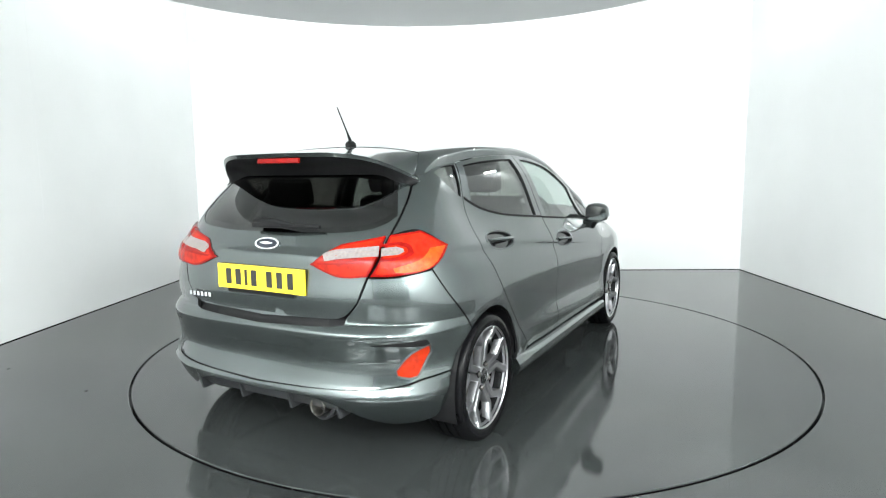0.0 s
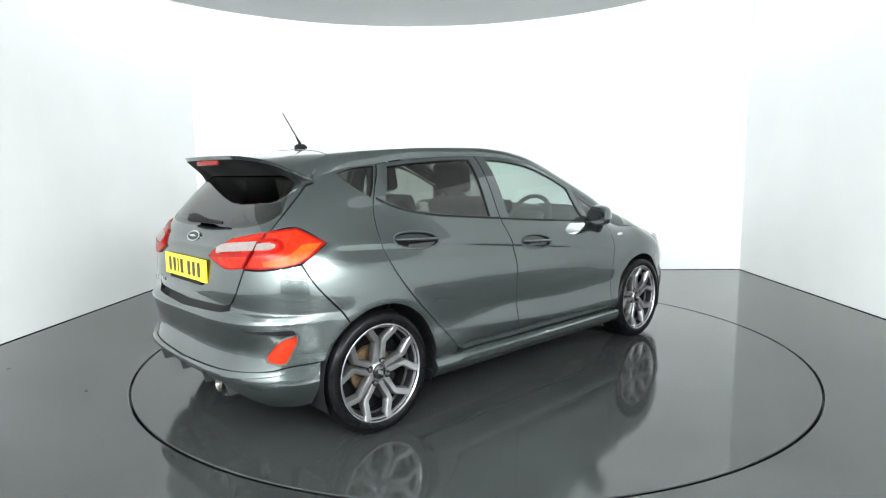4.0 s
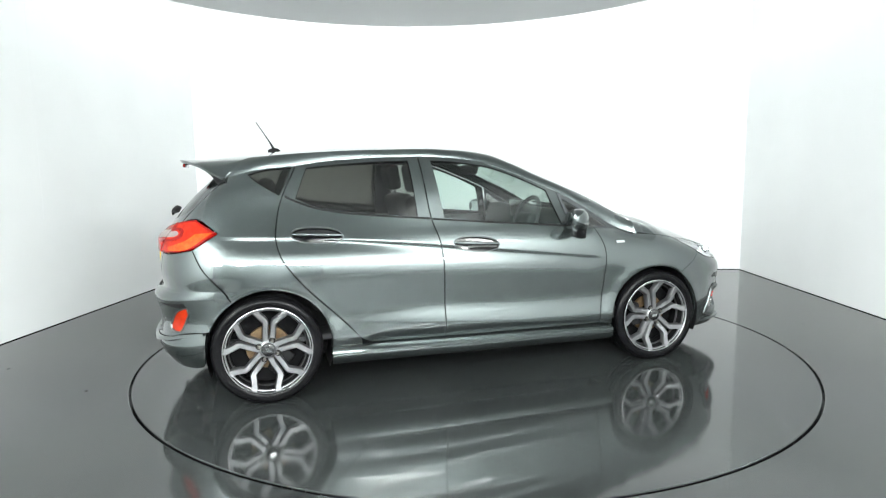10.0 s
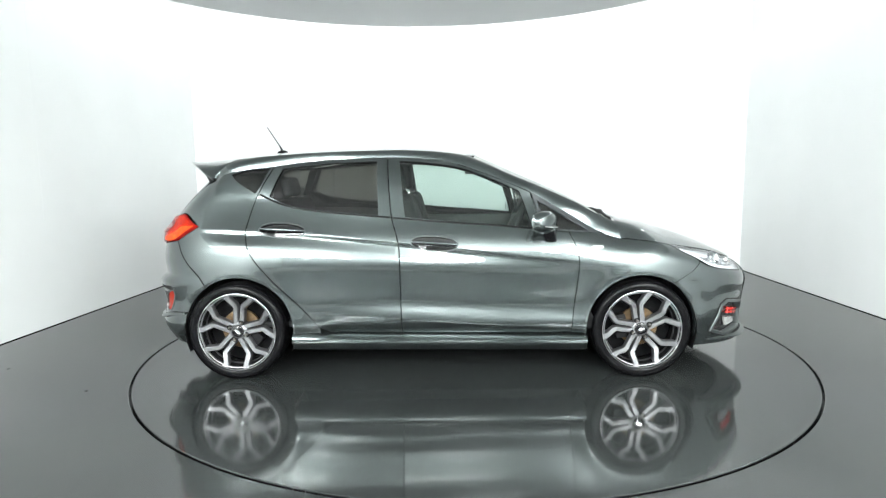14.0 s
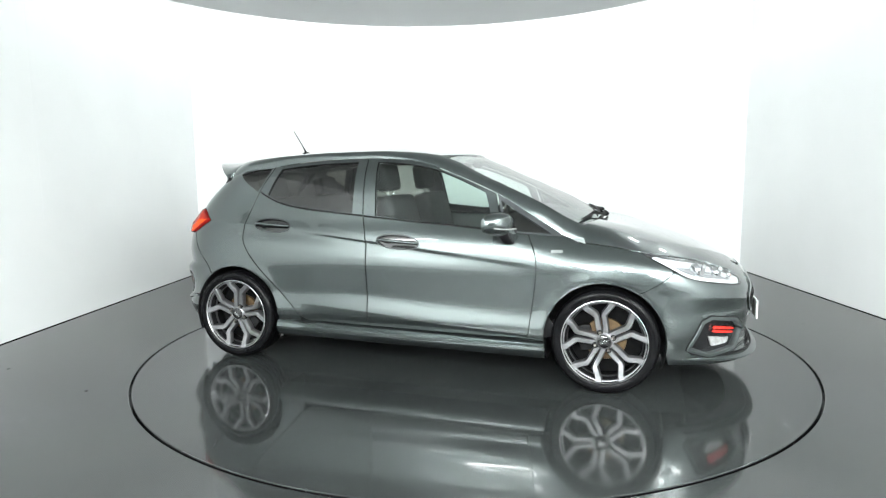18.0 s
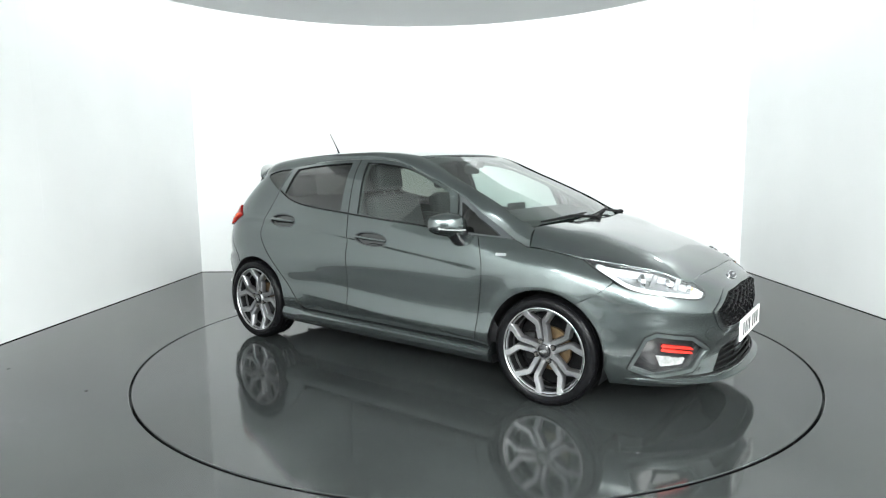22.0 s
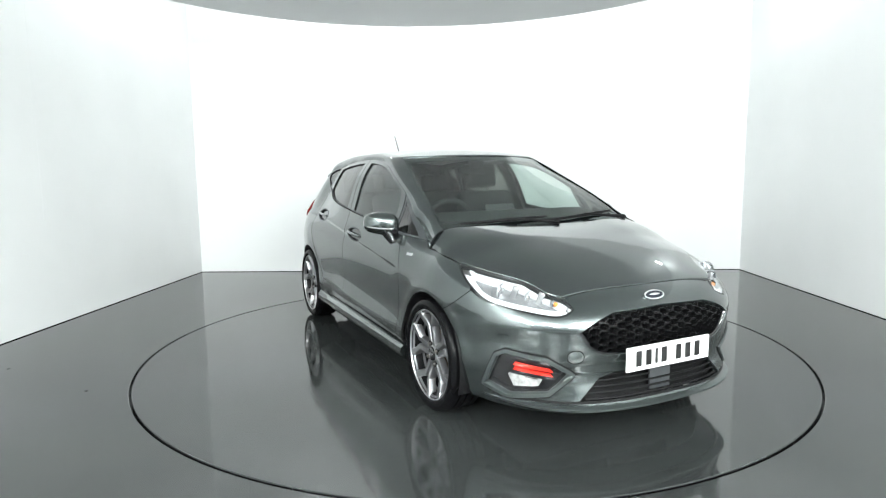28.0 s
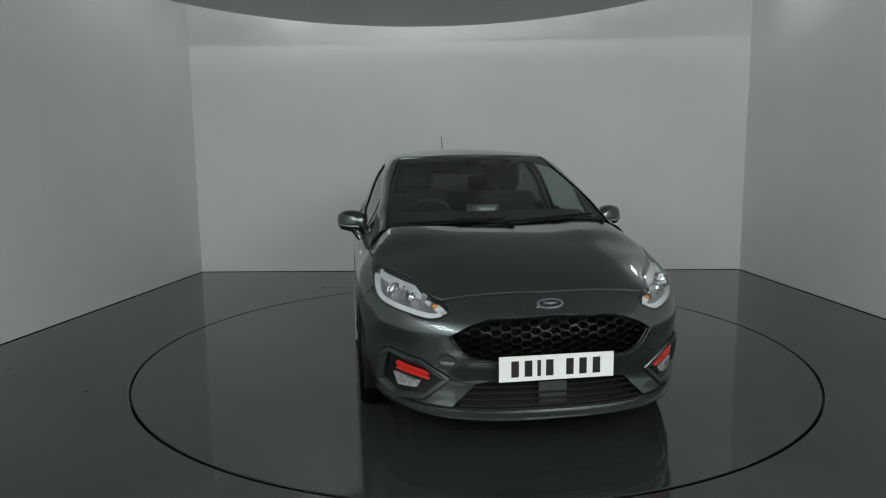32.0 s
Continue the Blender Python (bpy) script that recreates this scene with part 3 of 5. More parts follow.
Q_GLASS = run([fs(-1.512, 1.268), fs(-1.410, 1.294), (-1.270, 1.305)], [(-1.270, 1.305), fs(-1.312, 1.212), fs(-1.350, 1.148)], [fs(-1.350, 1.148), fs(-1.411, 1.186), fs(-1.478, 1.232), fs(-1.512, 1.268)])
TRI_GLASS = run([(0.412, 1.092), (0.575, 0.996), (0.725, 0.905)], [(0.725, 0.905), (0.465, 0.926)], [(0.465, 0.926), (0.412, 1.092)])
LIGHT_OUT = [(-1.888, 0.600, 1.006), (-1.795, 0.691, 1.022), (-1.698, 0.785, 0.953), (-1.829, 0.776, 0.872), (-1.946, 0.657, 0.846), (-1.984, 0.560, 0.846)]
QUARTER = run(R_EDGE[:-1] + [(-0.925, 0.29)], [(-0.925, 0.29), (-1.10, 0.285)], [fs(*p) for p in arc(-1.43, 0.305, ARCH_R, -4, 125, 20)],
              [fs(-1.622, 0.579), fs(-1.66, 0.642), fs(-1.762, 0.759), fp(-1.829, 0.776, 0.868)], [fp(-1.829, 0.776, 0.868), fp(-1.698, 0.785, 0.953)],
              [fp(-1.698, 0.785, 0.953), fp(-1.795, 0.691, 1.025), fp(-1.888, 0.603, 1.006)],
              [fp(-1.888, 0.603, 1.006), fp(-1.813, 0.610, 1.085), fp(-1.70, 0.60, 1.195), fp(-1.640, 0.585, 1.258), fp(-1.615, 0.575, 1.285)],
              [fp(-1.615, 0.575, 1.285), fp(-1.47, 0.62, 1.315), (-1.35, 1.325), (-1.245, 1.322)], step=0.014)
FENDER = run(F_EDGE, [(0.608, 0.292), (0.69, 0.285)], [fs(*p) for p in arc(1.035, 0.305, ARCH_R, 184, 57, 20)],
             [fs(1.217, 0.586), fs(1.32, 0.643), fp(1.40, 0.780, 0.709)], [fp(*p) for p in HEAD_LOW[4:]],
             [fp(1.217, 0.755, 0.813), fs(1.08, 0.838), (0.97, 0.850), (0.905, 0.853)], [(0.905, 0.853), (0.86, 0.868), (0.80, 0.889), (0.597, 0.902)], step=0.014)

HANDLES = {"front": (-0.22, 0.840, -0.06), "rear": (-1.155, 0.925, -0.05)}


def handle_loop(key, a=0.140, b=0.042):
    hx, hz, tilt = HANDLES[key]
    return [Vector((hx + p[0], hz + p[1] + tilt * p[0])) for p in oval(a, b, 36, 2.3)]


CREASES = []
for d in (-0.11, -0.085, -0.065, -0.05, -0.038, -0.029, -0.021, -0.014, -0.007, 0.0, 0.008, 0.02):
    CREASES.append([(-1.75 + k * 0.02, CREASE(-1.75 + k * 0.02) + d) for k in range(135)])
for d in (-0.11, -0.09, -0.075, -0.06, -0.045, -0.03, -0.02, -0.012, -0.005, 0.0, 0.008, 0.02, 0.035, 0.055, 0.08, 0.11):
    CREASES.append([(-1.0 + k * 0.02, EDGE(-1.0 + k * 0.02) + d) for k in range(85)])
for f in (0.08, 0.18, 0.28, 0.38, 0.48, 0.58, 0.68, 0.78, 0.88, 0.96):
    CREASES.append([(-1.0 + k * 0.025, (EDGE(-1.0 + k * 0.025) + 0.11) * (1 - f) + (CREASE(-1.0 + k * 0.025) - 0.11) * f) for k in range(68)])
quarters = pair("quarter_panel", car, PAINT, flank, QUARTER, [Q_GLASS], step=0.024, extra=CREASES, seal=BLACK, gap=0.0036)
fenders = pair("fender", car, PAINT, flank, FENDER, step=0.024, extra=CREASES, seal=BLACK, gap=0.0016)
front_doors = pair("front_door", car, PAINT, flank, F_DOOR, [F_GLASS, handle_loop("front")], step=0.024, extra=CREASES, seal=BLACK, gap=0.0036)
rear_doors = pair("rear_door", car, PAINT, flank, R_DOOR, [R_GLASS, handle_loop("rear")], step=0.024, extra=CREASES, seal=BLACK, gap=0.0036)
ends = {}
SHELL = run([(-1.05, 0.27), (0.68, 0.27), (0.71, 0.45), (0.83, 0.62), (1.04, 0.67), (1.20, 0.66)], [(1.20, 0.66), (1.15, 0.76), (0.75, 0.85), (0.3, 0.90), (-0.4, 0.955), (-1.0, 1.0), (-1.5, 1.0)],
            [(-1.5, 1.0), (-1.55, 0.8), (-1.5, 0.68), (-1.25, 0.63), (-1.10, 0.45), (-1.05, 0.27)], step=0.06)
for (flip, sg), fd, rd, qp in zip(for_sides(), front_doors, rear_doors, quarters):
    patch("inner_skin", car, BLACK, flank, SHELL, step=0.1, lift=-0.035, depth=0, flip=flip)
    patch("window", fd, GLASS, flank, shrink(F_GLASS, -0.012), step=0.06, lift=-0.010, depth=0, flip=flip, label="clear green-tinted door window")
    patch("window", rd, TINTED, flank, shrink(R_GLASS, -0.012), step=0.06, lift=-0.010, depth=0, flip=flip, label="dark privacy-tinted door window")
    patch("window", qp, TINTED, flank, shrink(Q_GLASS, -0.012), step=0.06, lift=-0.008, depth=0, flip=flip, label="dark privacy-tinted quarter window")
    patch("quarterlight", car, TINTED, flank, TRI_GLASS, step=0.05, lift=-0.004, depth=0, flip=flip, label="small triangular window")
    patch("quarterlight_frame", car, SATIN, flank, run([(0.380, 1.140), (0.60, 1.02), (0.80, 0.890)], [(0.80, 0.890), (0.443, 0.913)], [(0.443, 0.913), (0.380, 1.140)]),
          [TRI_GLASS], step=0.05, lift=0.0, flip=flip)
    # dark pillar trims behind the gaps between the doors
    patch("pillar_trim", car, FABRIC_DARK, flank, run([(-0.40, 0.95), (-0.45, 1.36)], [(-0.45, 1.36), (-0.56, 1.36)], [(-0.56, 1.36), (-0.54, 0.95)], [(-0.54, 0.95), (-0.40, 0.95)]), step=0.06, lift=-0.026, depth=0.02, gap=0, flip=flip)
    patch("pillar_trim", car, FABRIC_DARK, flank, run([(-1.22, 1.325), fs(-1.31, 1.10)], [fs(-1.31, 1.10), fs(-1.365, 1.10)], [fs(-1.365, 1.10), (-1.275, 1.325)], [(-1.275, 1.325), (-1.22, 1.325)]), step=0.06, lift=-0.026, depth=0.02, gap=0, flip=flip)
    # black seal under each window
    patch("window_seal", fd, BLACK, flank, run([(0.47, 0.912), (0.117, 0.943), (-0.088, 0.957), (-0.475, 0.990)], [(-0.475, 0.990), (-0.475, 0.999)],
          [(-0.475, 0.999), (-0.088, 0.966), (0.117, 0.951), (0.47, 0.921)], [(0.47, 0.921), (0.47, 0.912)]), step=0.05, lift=0.003, depth=0.006, gap=0, flip=flip)
    patch("window_seal", rd, BLACK, flank, run([(-0.49, 0.992), (-0.839, 1.022), (-1.021, 1.043), (-1.162, 1.072), (-1.25, 1.104), (-1.328, 1.138)], [(-1.328, 1.138), (-1.322, 1.148)],
          [(-1.322, 1.148), (-1.25, 1.115), (-1.162, 1.082), (-1.021, 1.053), (-0.839, 1.032), (-0.49, 1.002)], [(-0.49, 1.002), (-0.49, 0.992)]),
          step=0.05, lift=0.003, depth=0.006, gap=0, flip=flip)
    # handles: a hollow with a bar across it
    for door, key in ((fd, "front"), (rd, "rear")):
        hx, hz, tilt = HANDLES[key]
        loop = handle_loop(key, 0.142, 0.044)
        cup = patch("handle_cup", door, GLOSS_BLACK, flank, loop, step=0.03, lift=-0.013, depth=0.0, gap=0, flip=flip, label="recessed dark door handle cup")
        patch("cup_rim", cup, SATIN, flank, handle_loop(key, 0.146, 0.047), [handle_loop(key, 0.139, 0.0405)], step=0.02, lift=0.0015, depth=0.004, gap=0, flip=flip)
        pts = [Vector(flank(hx + u, hz + 0.004 + tilt * u)) + Vector((0, -(0.004 + 0.008 * (1 - (u / 0.14) ** 2)), 0)) for u in (-0.138, -0.12, -0.08, -0.03, 0.03, 0.08, 0.12, 0.138)]
        pts = [Vector((p.x, p.y * -sg, p.z)) for p in pts]
        link("handle_bar", tube(pts, [0.007, 0.009, 0.0105, 0.0105, 0.0105, 0.0105, 0.009, 0.007], 10, 1.0, (0, 1, 0)), PAINT, cup)
    # badge bar on the wing
    patch("badge", fenders[0] if sg < 0 else fenders[1], CHROME, flank, run([(0.735, 0.803), (0.800, 0.803)], [(0.800, 0.803), (0.80, 0.818)], [(0.80, 0.818), (0.735, 0.818)],
          [(0.735, 0.818), (0.735, 0.803)]), lift=0.003, depth=0.004, gap=0, flip=flip, label="small bright model badge")
    # sill skirt
    bm = bmesh.new()
    rows = []
    for x in [-1.098 + k * (0.705 + 1.098) / 24 for k in range(25)]:
        up = 0.012 * (1 - ease(-1.10, -0.80, x))
        prof = [(0.75, 0.165), (0.815, 0.178), (0.852, 0.20), (0.868, 0.235), (0.866, 0.260), (0.850, 0.272 + up), (0.815, 0.288 + up), (0.78, 0.296 + up)]
        rows.append([bm.verts.new((x, sg * y, z - 0.006 * (x + 0.2))) for y, z in prof])
    for a, b in zip(rows, rows[1:]):
        for k in range(7):
            bm.faces.new((a[k], a[k + 1], b[k + 1], b[k]))
    for r in (rows[0], rows[-1]):
        bm.faces.new(r)
    bmesh.ops.recalc_face_normals(bm, faces=bm.faces)
    link("side_skirt", bm, PAINT, car, "body-coloured sculpted side skirt")
    # pillar and roof rail, one strip from the wing to the tail
    low = [(0.918, 0.8515), (0.80, 0.893), (0.70, 0.950), (0.595, 1.015), (0.376, 1.140), (0.255, 1.194), (0.10, 1.256), (-0.07, 1.317), (-0.25, 1.353), (-0.50, 1.366), (-0.80, 1.360),
           (-0.97, 1.349), (-1.12, 1.335), (-1.25, 1.316), (-1.45, 1.296), (-1.632, 1.248)]
    top = [(0.722, 0.888), (0.702, 0.940), (0.668, 1.006), (0.652, 1.062), (0.615, 1.180), (0.588, 1.245), (0.548, 1.325)]
    edge = [(-0.055, 0.530), (-0.26, 0.545), (-0.47, 0.553), (-0.80, 0.555), (-0.95, 0.553), (-1.105, 0.548), (-1.22, 0.540), (-1.37, 0.527), (-1.505, 0.510)]
    tops = [Vector((0.902, 0.677, 0.9525)), Vector((0.842, 0.674, 0.978))] + [Vector((screen_x(y, z) + 0.004, y, z + 0.006)) for y, z in top[2:]] + [Vector((x, y, roof_z(x, y) + 0.001)) for x, y in edge]
    bm = bmesh.new()
    rows = []
    low_z = smooth_curve(*[(x, z) for x, z in reversed(low)])
    top_of = [smooth_curve(*[(g[0], t[k]) for g, t in zip(reversed(low), reversed(tops))]) for k in range(3)]
    count = 72
    fine_g = [(low[0][0] + (low[-1][0] - low[0][0]) * k / count, 0) for k in range(count + 1)]
    fine_g = [(x, low_z(x)) for x, _ in fine_g]
    fine_t = [Vector([f(x) for f in top_of]) for x, _ in fine_g]
    for (gx, gz), t in zip(fine_g, fine_t):
        x0, y0 = outline(girth_side(gx, gz), gz)
        g = Vector((x0, y0 + 0.001, gz))
        c = Vector(((g.x + t.x) / 2, g.y * 0.86 + t.y * 0.14, t.z * 0.78 + gz * 0.22))
        row = []
        for k in range(9):
            s = k / 8
            p = g * (1 - s) ** 2 + c * 2 * s * (1 - s) + t * s * s
            row.append(bm.verts.new((p.x, p.y * sg, p.z)))
        rows.append(row)
    for a, b in zip(rows, rows[1:]):
        for k in range(8):
            bm.faces.new((a[k], a[k + 1], b[k + 1], b[k]))
    bmesh.ops.recalc_face_normals(bm, faces=bm.faces)
    if sum(f.normal.y * sg for f in bm.faces) < 0:
        bmesh.ops.reverse_faces(bm, faces=bm.faces)
    ends[sg] = [v.co.copy() for v in rows[-1]]
    link("roof_rail", bm, PAINT, car, "body-coloured windscreen pillar and roof rail")
    # door mirror: a shell drawn out from the foot, open towards the rear
    bm = bmesh.new()
    rows = []
    for k, (y, cx, cz, hx, hu, hd) in enumerate(((0.775, 0.478, 0.952, 0.012, 0.020, 0.020), (0.782, 0.470, 0.954, 0.040, 0.044, 0.046), (0.800, 0.458, 0.957, 0.062, 0.060, 0.060),
                                                 (0.840, 0.444, 0.960, 0.076, 0.068, 0.064), (0.885, 0.428, 0.964, 0.076, 0.066, 0.060), (0.925, 0.410, 0.966, 0.064, 0.056, 0.050),
                                                 (0.950, 0.396, 0.966, 0.044, 0.040, 0.036), (0.960, 0.388, 0.966, 0.016, 0.016, 0.016))):
        hu, hd = hu * 1.10, hd * 1.08
        row = []
        for q in range(28):
            a = 2 * math.pi * q / 28
            c, d = math.cos(a), math.sin(a)
            px = cx + (hx if c > 0 else min(hx, 0.056)) * math.copysign(abs(c) ** (0.9 if c > 0 else 0.55), c)
            row.append(bm.verts.new((px, sg * y, cz + (hu if d > 0 else hd) * math.copysign(abs(d) ** 0.80, d))))
        rows.append(row)
    for p, q in zip(rows, rows[1:]):
        for k in range(28):
            bm.faces.new((p[k], p[(k + 1) % 28], q[(k + 1) % 28], q[k]))
    bm.faces.new(rows[0])
    bm.faces.new(rows[-1])
    bmesh.ops.recalc_face_normals(bm, faces=bm.faces)
    mirror = link("door_mirror", bm, PAINT, fd, "body-coloured door mirror on a black foot")
    belt = bmesh.new()
    rows = []
    for k in range(15):
        y = 0.792 + 0.150 * k / 14
        u = (y - 0.792) / 0.150
        cx, cz = 0.466 - 0.062 * u, 0.902 + 0.024 * u ** 2
        w = 0.060 * (1 - 0.45 * u ** 2)
        rows.append([belt.verts.new((cx + w * a, sg * y, cz + b)) for a, b in ((-0.95, 0.026), (-0.9, 0.004), (-0.5, -0.010), (0.4, -0.012), (0.95, 0.004), (1.10, 0.026))])
    for p, q in zip(rows, rows[1:]):
        for k in range(5):
            belt.faces.new((p[k], p[k + 1], q[k + 1], q[k]))
    bmesh.ops.recalc_face_normals(belt, faces=belt.faces)
    link("mirror_base", belt, GLOSS_BLACK, mirror, "black lower shell")
    foot = bmesh.new()
    rows = []
    for cx, cy, cz, rx, ry in ((0.455, 0.842, 0.918, 0.050, 0.040), (0.464, 0.828, 0.892, 0.046, 0.038), (0.475, 0.810, 0.864, 0.044, 0.036), (0.486, 0.792, 0.838, 0.046, 0.034), (0.488, 0.786, 0.826, 0.036, 0.026)):
        rows.append([foot.verts.new((cx + rx * a, sg * (cy + ry * b), cz)) for a, b in oval(1, 1, 20, 2.6)])
    for p, q in zip(rows, rows[1:]):
        for k in range(20):
            foot.faces.new((p[k], p[(k + 1) % 20], q[(k + 1) % 20], q[k]))
    foot.faces.new(rows[0])
    foot.faces.new(rows[-1])
    bmesh.ops.recalc_face_normals(foot, faces=foot.faces)
    link("mirror_foot", foot, GLOSS_BLACK, mirror)
    link("mirror_glass", prism(oval(0.080, 0.050, 28, 2.8), 0.004, pose(0.374, sg * 0.872, 0.963, 0, 0, -90 + sg * 12)), MIRROR, mirror)
    link("turn_lamp", tube([(0.530, sg * 0.825, 0.937), (0.508, sg * 0.880, 0.938), (0.470, sg * 0.928, 0.942), (0.430, sg * 0.954, 0.948)], 0.0045, 8), CLEAR_WHITE, mirror)

# nose
HEAD_T, HEAD_L = [npt(*p) for p in HEAD_TOP], [npt(*p) for p in HEAD_LOW]
GRILLE = both([ny(0, 0.637), ny(0.285, 0.628)], [ny(0.285, 0.628), ny(0.38, 0.60), ny(0.470, 0.552)], [ny(0.470, 0.552), ny(0.425, 0.485), ny(0.36, 0.447), ny(0.29, 0.443)],
              [ny(0.29, 0.443), ny(0, 0.443)])
INTAKE = both([ny(0, 0.352), ny(0.27, 0.350)], [ny(0.27, 0.350), ny(0.35, 0.330)], [ny(0.35, 0.330), ny(0.462, 0.222)], [ny(0.462, 0.222), ny(0, 0.222)])
FOG = [npt(*p) for p in ((1.603, 0.714, 0.452), (1.743, 0.588, 0.427), (1.798, 0.476, 0.354), (1.743, 0.575, 0.262), (1.597, 0.701, 0.237), (1.487, 0.765, 0.276),
                         (1.561, 0.743, 0.429))]
TOW = (1.810, -0.476, 0.439)
FOG_R = run(*[[FOG[i], FOG[(i + 1) % 7]] for i in range(7)])
FOG_L = [Vector((-p.x, p.y)) for p in reversed(FOG_R)]
BUMPER = both([ny(0, 0.716), ny(0.28, 0.713), ny(0.458, 0.702)], [ny(0.458, 0.702), HEAD_L[0]], HEAD_L[:4] + [npt(1.40, 0.780, 0.708)],
              [npt(1.40, 0.780, 0.709), nx(1.32, 0.643), nx(1.217, 0.586)], [nx(*p) for p in arc(1.035, 0.305, ARCH_R, 57, -8, 12)], [nx(1.367, 0.258), nx(1.385, 0.180)],
              [nx(1.385, 0.180), ny(0.70, 0.176), ny(0.45, 0.170), ny(0.2, 0.170), ny(0, 0.170)])
bumper = patch("front_bumper", car, PAINT, nose, BUMPER, [GRILLE, INTAKE, FOG_R, FOG_L], step=0.026, depth=0.03)
patch("bumper_core", car, BLACK, nose, both([ny(0, 0.70), ny(0.40, 0.68)], [ny(0.40, 0.68), ny(0.60, 0.56), ny(0.76, 0.45)], [ny(0.76, 0.45), ny(0.76, 0.24)], [ny(0.76, 0.24), ny(0.4, 0.19), ny(0, 0.19)]),
      step=0.09, lift=-0.055, depth=0)
# honeycomb in the upper grille
bm = bmesh.new()
for j in range(-1, 14):
    for i in range(-7, 8):
        cy, cz = i * 0.088 + (0.044 if j % 2 else 0), 0.440 + j * 0.0168
        ring = [(-0.0275, 0), (-0.0165, 0.0168), (0.0165, 0.0168), (0.0275, 0), (0.0165, -0.0168), (-0.0165, -0.0168)]
        if not inside(Vector((math.copysign(ny(abs(cy), cz)[0], cy), cz)), GRILLE):
            continue
        loops = []
        for scale, wide, lift in ((1.0, 1.0, -0.012), (0.93, 0.975, -0.004), (0.86, 0.955, -0.004), (0.80, 0.92, -0.055)):
            loop = []
            for a, b in ring:
                y, z = cy + a * wide, cz + b * (scale if scale == 1.0 else scale - 0.06)
                x = outline(girth_front(y, z), z)[0] + lift
                loop.append(bm.verts.new((x, y, z)))
            loops.append(loop)
        for a, b in zip(loops, loops[1:]):
            for k in range(6):
                bm.faces.new((a[k], a[(k + 1) % 6], b[(k + 1) % 6], b[k]))
bmesh.ops.recalc_face_normals(bm, faces=bm.faces)
link("grille", bm, GRILLE_BLACK, car, "gloss black honeycomb grille", smooth=False)


def nose_bar(name, y0, y1, z0, z1, r, mat, parent, lift, flat=1.0, n=12):
    pts = []
    for k in range(n + 1):
        y, z = y0 + (y1 - y0) * k / n, z0 + (z1 - z0) * k / n
        pts.append((outline(girth_front(y, z), z)[0] + lift, y, z))
    return link(name, tube(pts, r, 8, flat), mat, parent)


lower = nose_bar("lower_grille", -0.42, 0.42, 0.236, 0.236, 0.007, BLACK, car, -0.012)
for z, w in ((0.262, 0.41), (0.288, 0.385), (0.314, 0.36), (0.338, 0.33)):
    nose_bar("slat", -w, w, z, z, 0.0055, BLACK, lower, -0.012)
link("radar_cover", block(0.012, 0.13, 0.10, 0.004, 2, (1.842, 0.0, 0.285)), SATIN, lower)
# grille surround and splitter
for sg in (-1, 1):
    patch("grille_trim", bumper, GLOSS_BLACK, nose, [Vector((sg * -p.x, p.y)) for p in run([ny(0.472, 0.554), ny(0.425, 0.483), ny(0.36, 0.444), ny(0.28, 0.440)], [ny(0.28, 0.440), ny(0.28, 0.450)],
          [ny(0.28, 0.450), ny(0.35, 0.455), ny(0.41, 0.488), ny(0.45, 0.550)], [ny(0.45, 0.550), ny(0.472, 0.554)])][::sg], lift=0.004, gap=0, step=0.05)
patch("grille_surround", bumper, PAINT, nose, shrink(GRILLE, -0.016), [shrink(GRILLE, 0.001)], step=0.03, lift=0.007, depth=0.02, gap=0)
eye_u, eye_z = npt(TOW[0], -TOW[1], TOW[2])
tow = [Vector((eye_u + p[0] / 0.8, eye_z + p[1])) for p in oval(0.032, 0.030, 24)]
patch("tow_cover", bumper, PAINT, nose, tow, step=0.02, lift=0.003, depth=0.004, gap=0)
patch("tow_cover_gap", bumper, BLACK, nose, shrink(tow, -0.0035), step=0.03, lift=0.0012, depth=0, gap=0)
bm = bmesh.new()
rows = []
u_end = nx(1.46, 0.21)[0]
for k in range(61):
    u = -u_end + 2 * u_end * k / 60
    out = 1 - 0.75 * ease(0.65, 1.0, abs(u) / u_end)
    row = []
    for lift, z in ((-0.020, 0.214), (0.014, 0.205), (0.027, 0.200), (0.028, 0.191), (0.008, 0.181), (-0.03, 0.160), (-0.10, 0.158)):
        x, y, _ = nose(u, z)
        n = Vector((x - 1.0, y * 0.8, 0)).normalized()
        row.append(bm.verts.new((x + n.x * lift * out, y + n.y * lift * out, z + 0.018 * ease(0.45, 0.95, abs(u) / u_end))))
    rows.append(row)
for p, q in zip(rows, rows[1:]):
    for k in range(6):
        bm.faces.new((p[k], p[k + 1], q[k + 1], q[k]))
bmesh.ops.recalc_face_normals(bm, faces=bm.faces)
link("splitter", bm, BEZEL, car, "projecting front splitter lip")
groove = both([ny(0, 0.232), ny(0.40, 0.232), ny(0.62, 0.236), nx(1.50, 0.252)], [nx(1.50, 0.252), nx(1.50, 0.244)], [nx(1.50, 0.244), ny(0.62, 0.226), ny(0.40, 0.221), ny(0, 0.221)])
patch("splitter_groove", bumper, BLACK, nose, groove, step=0.05, lift=0.002, depth=0.004, gap=0)
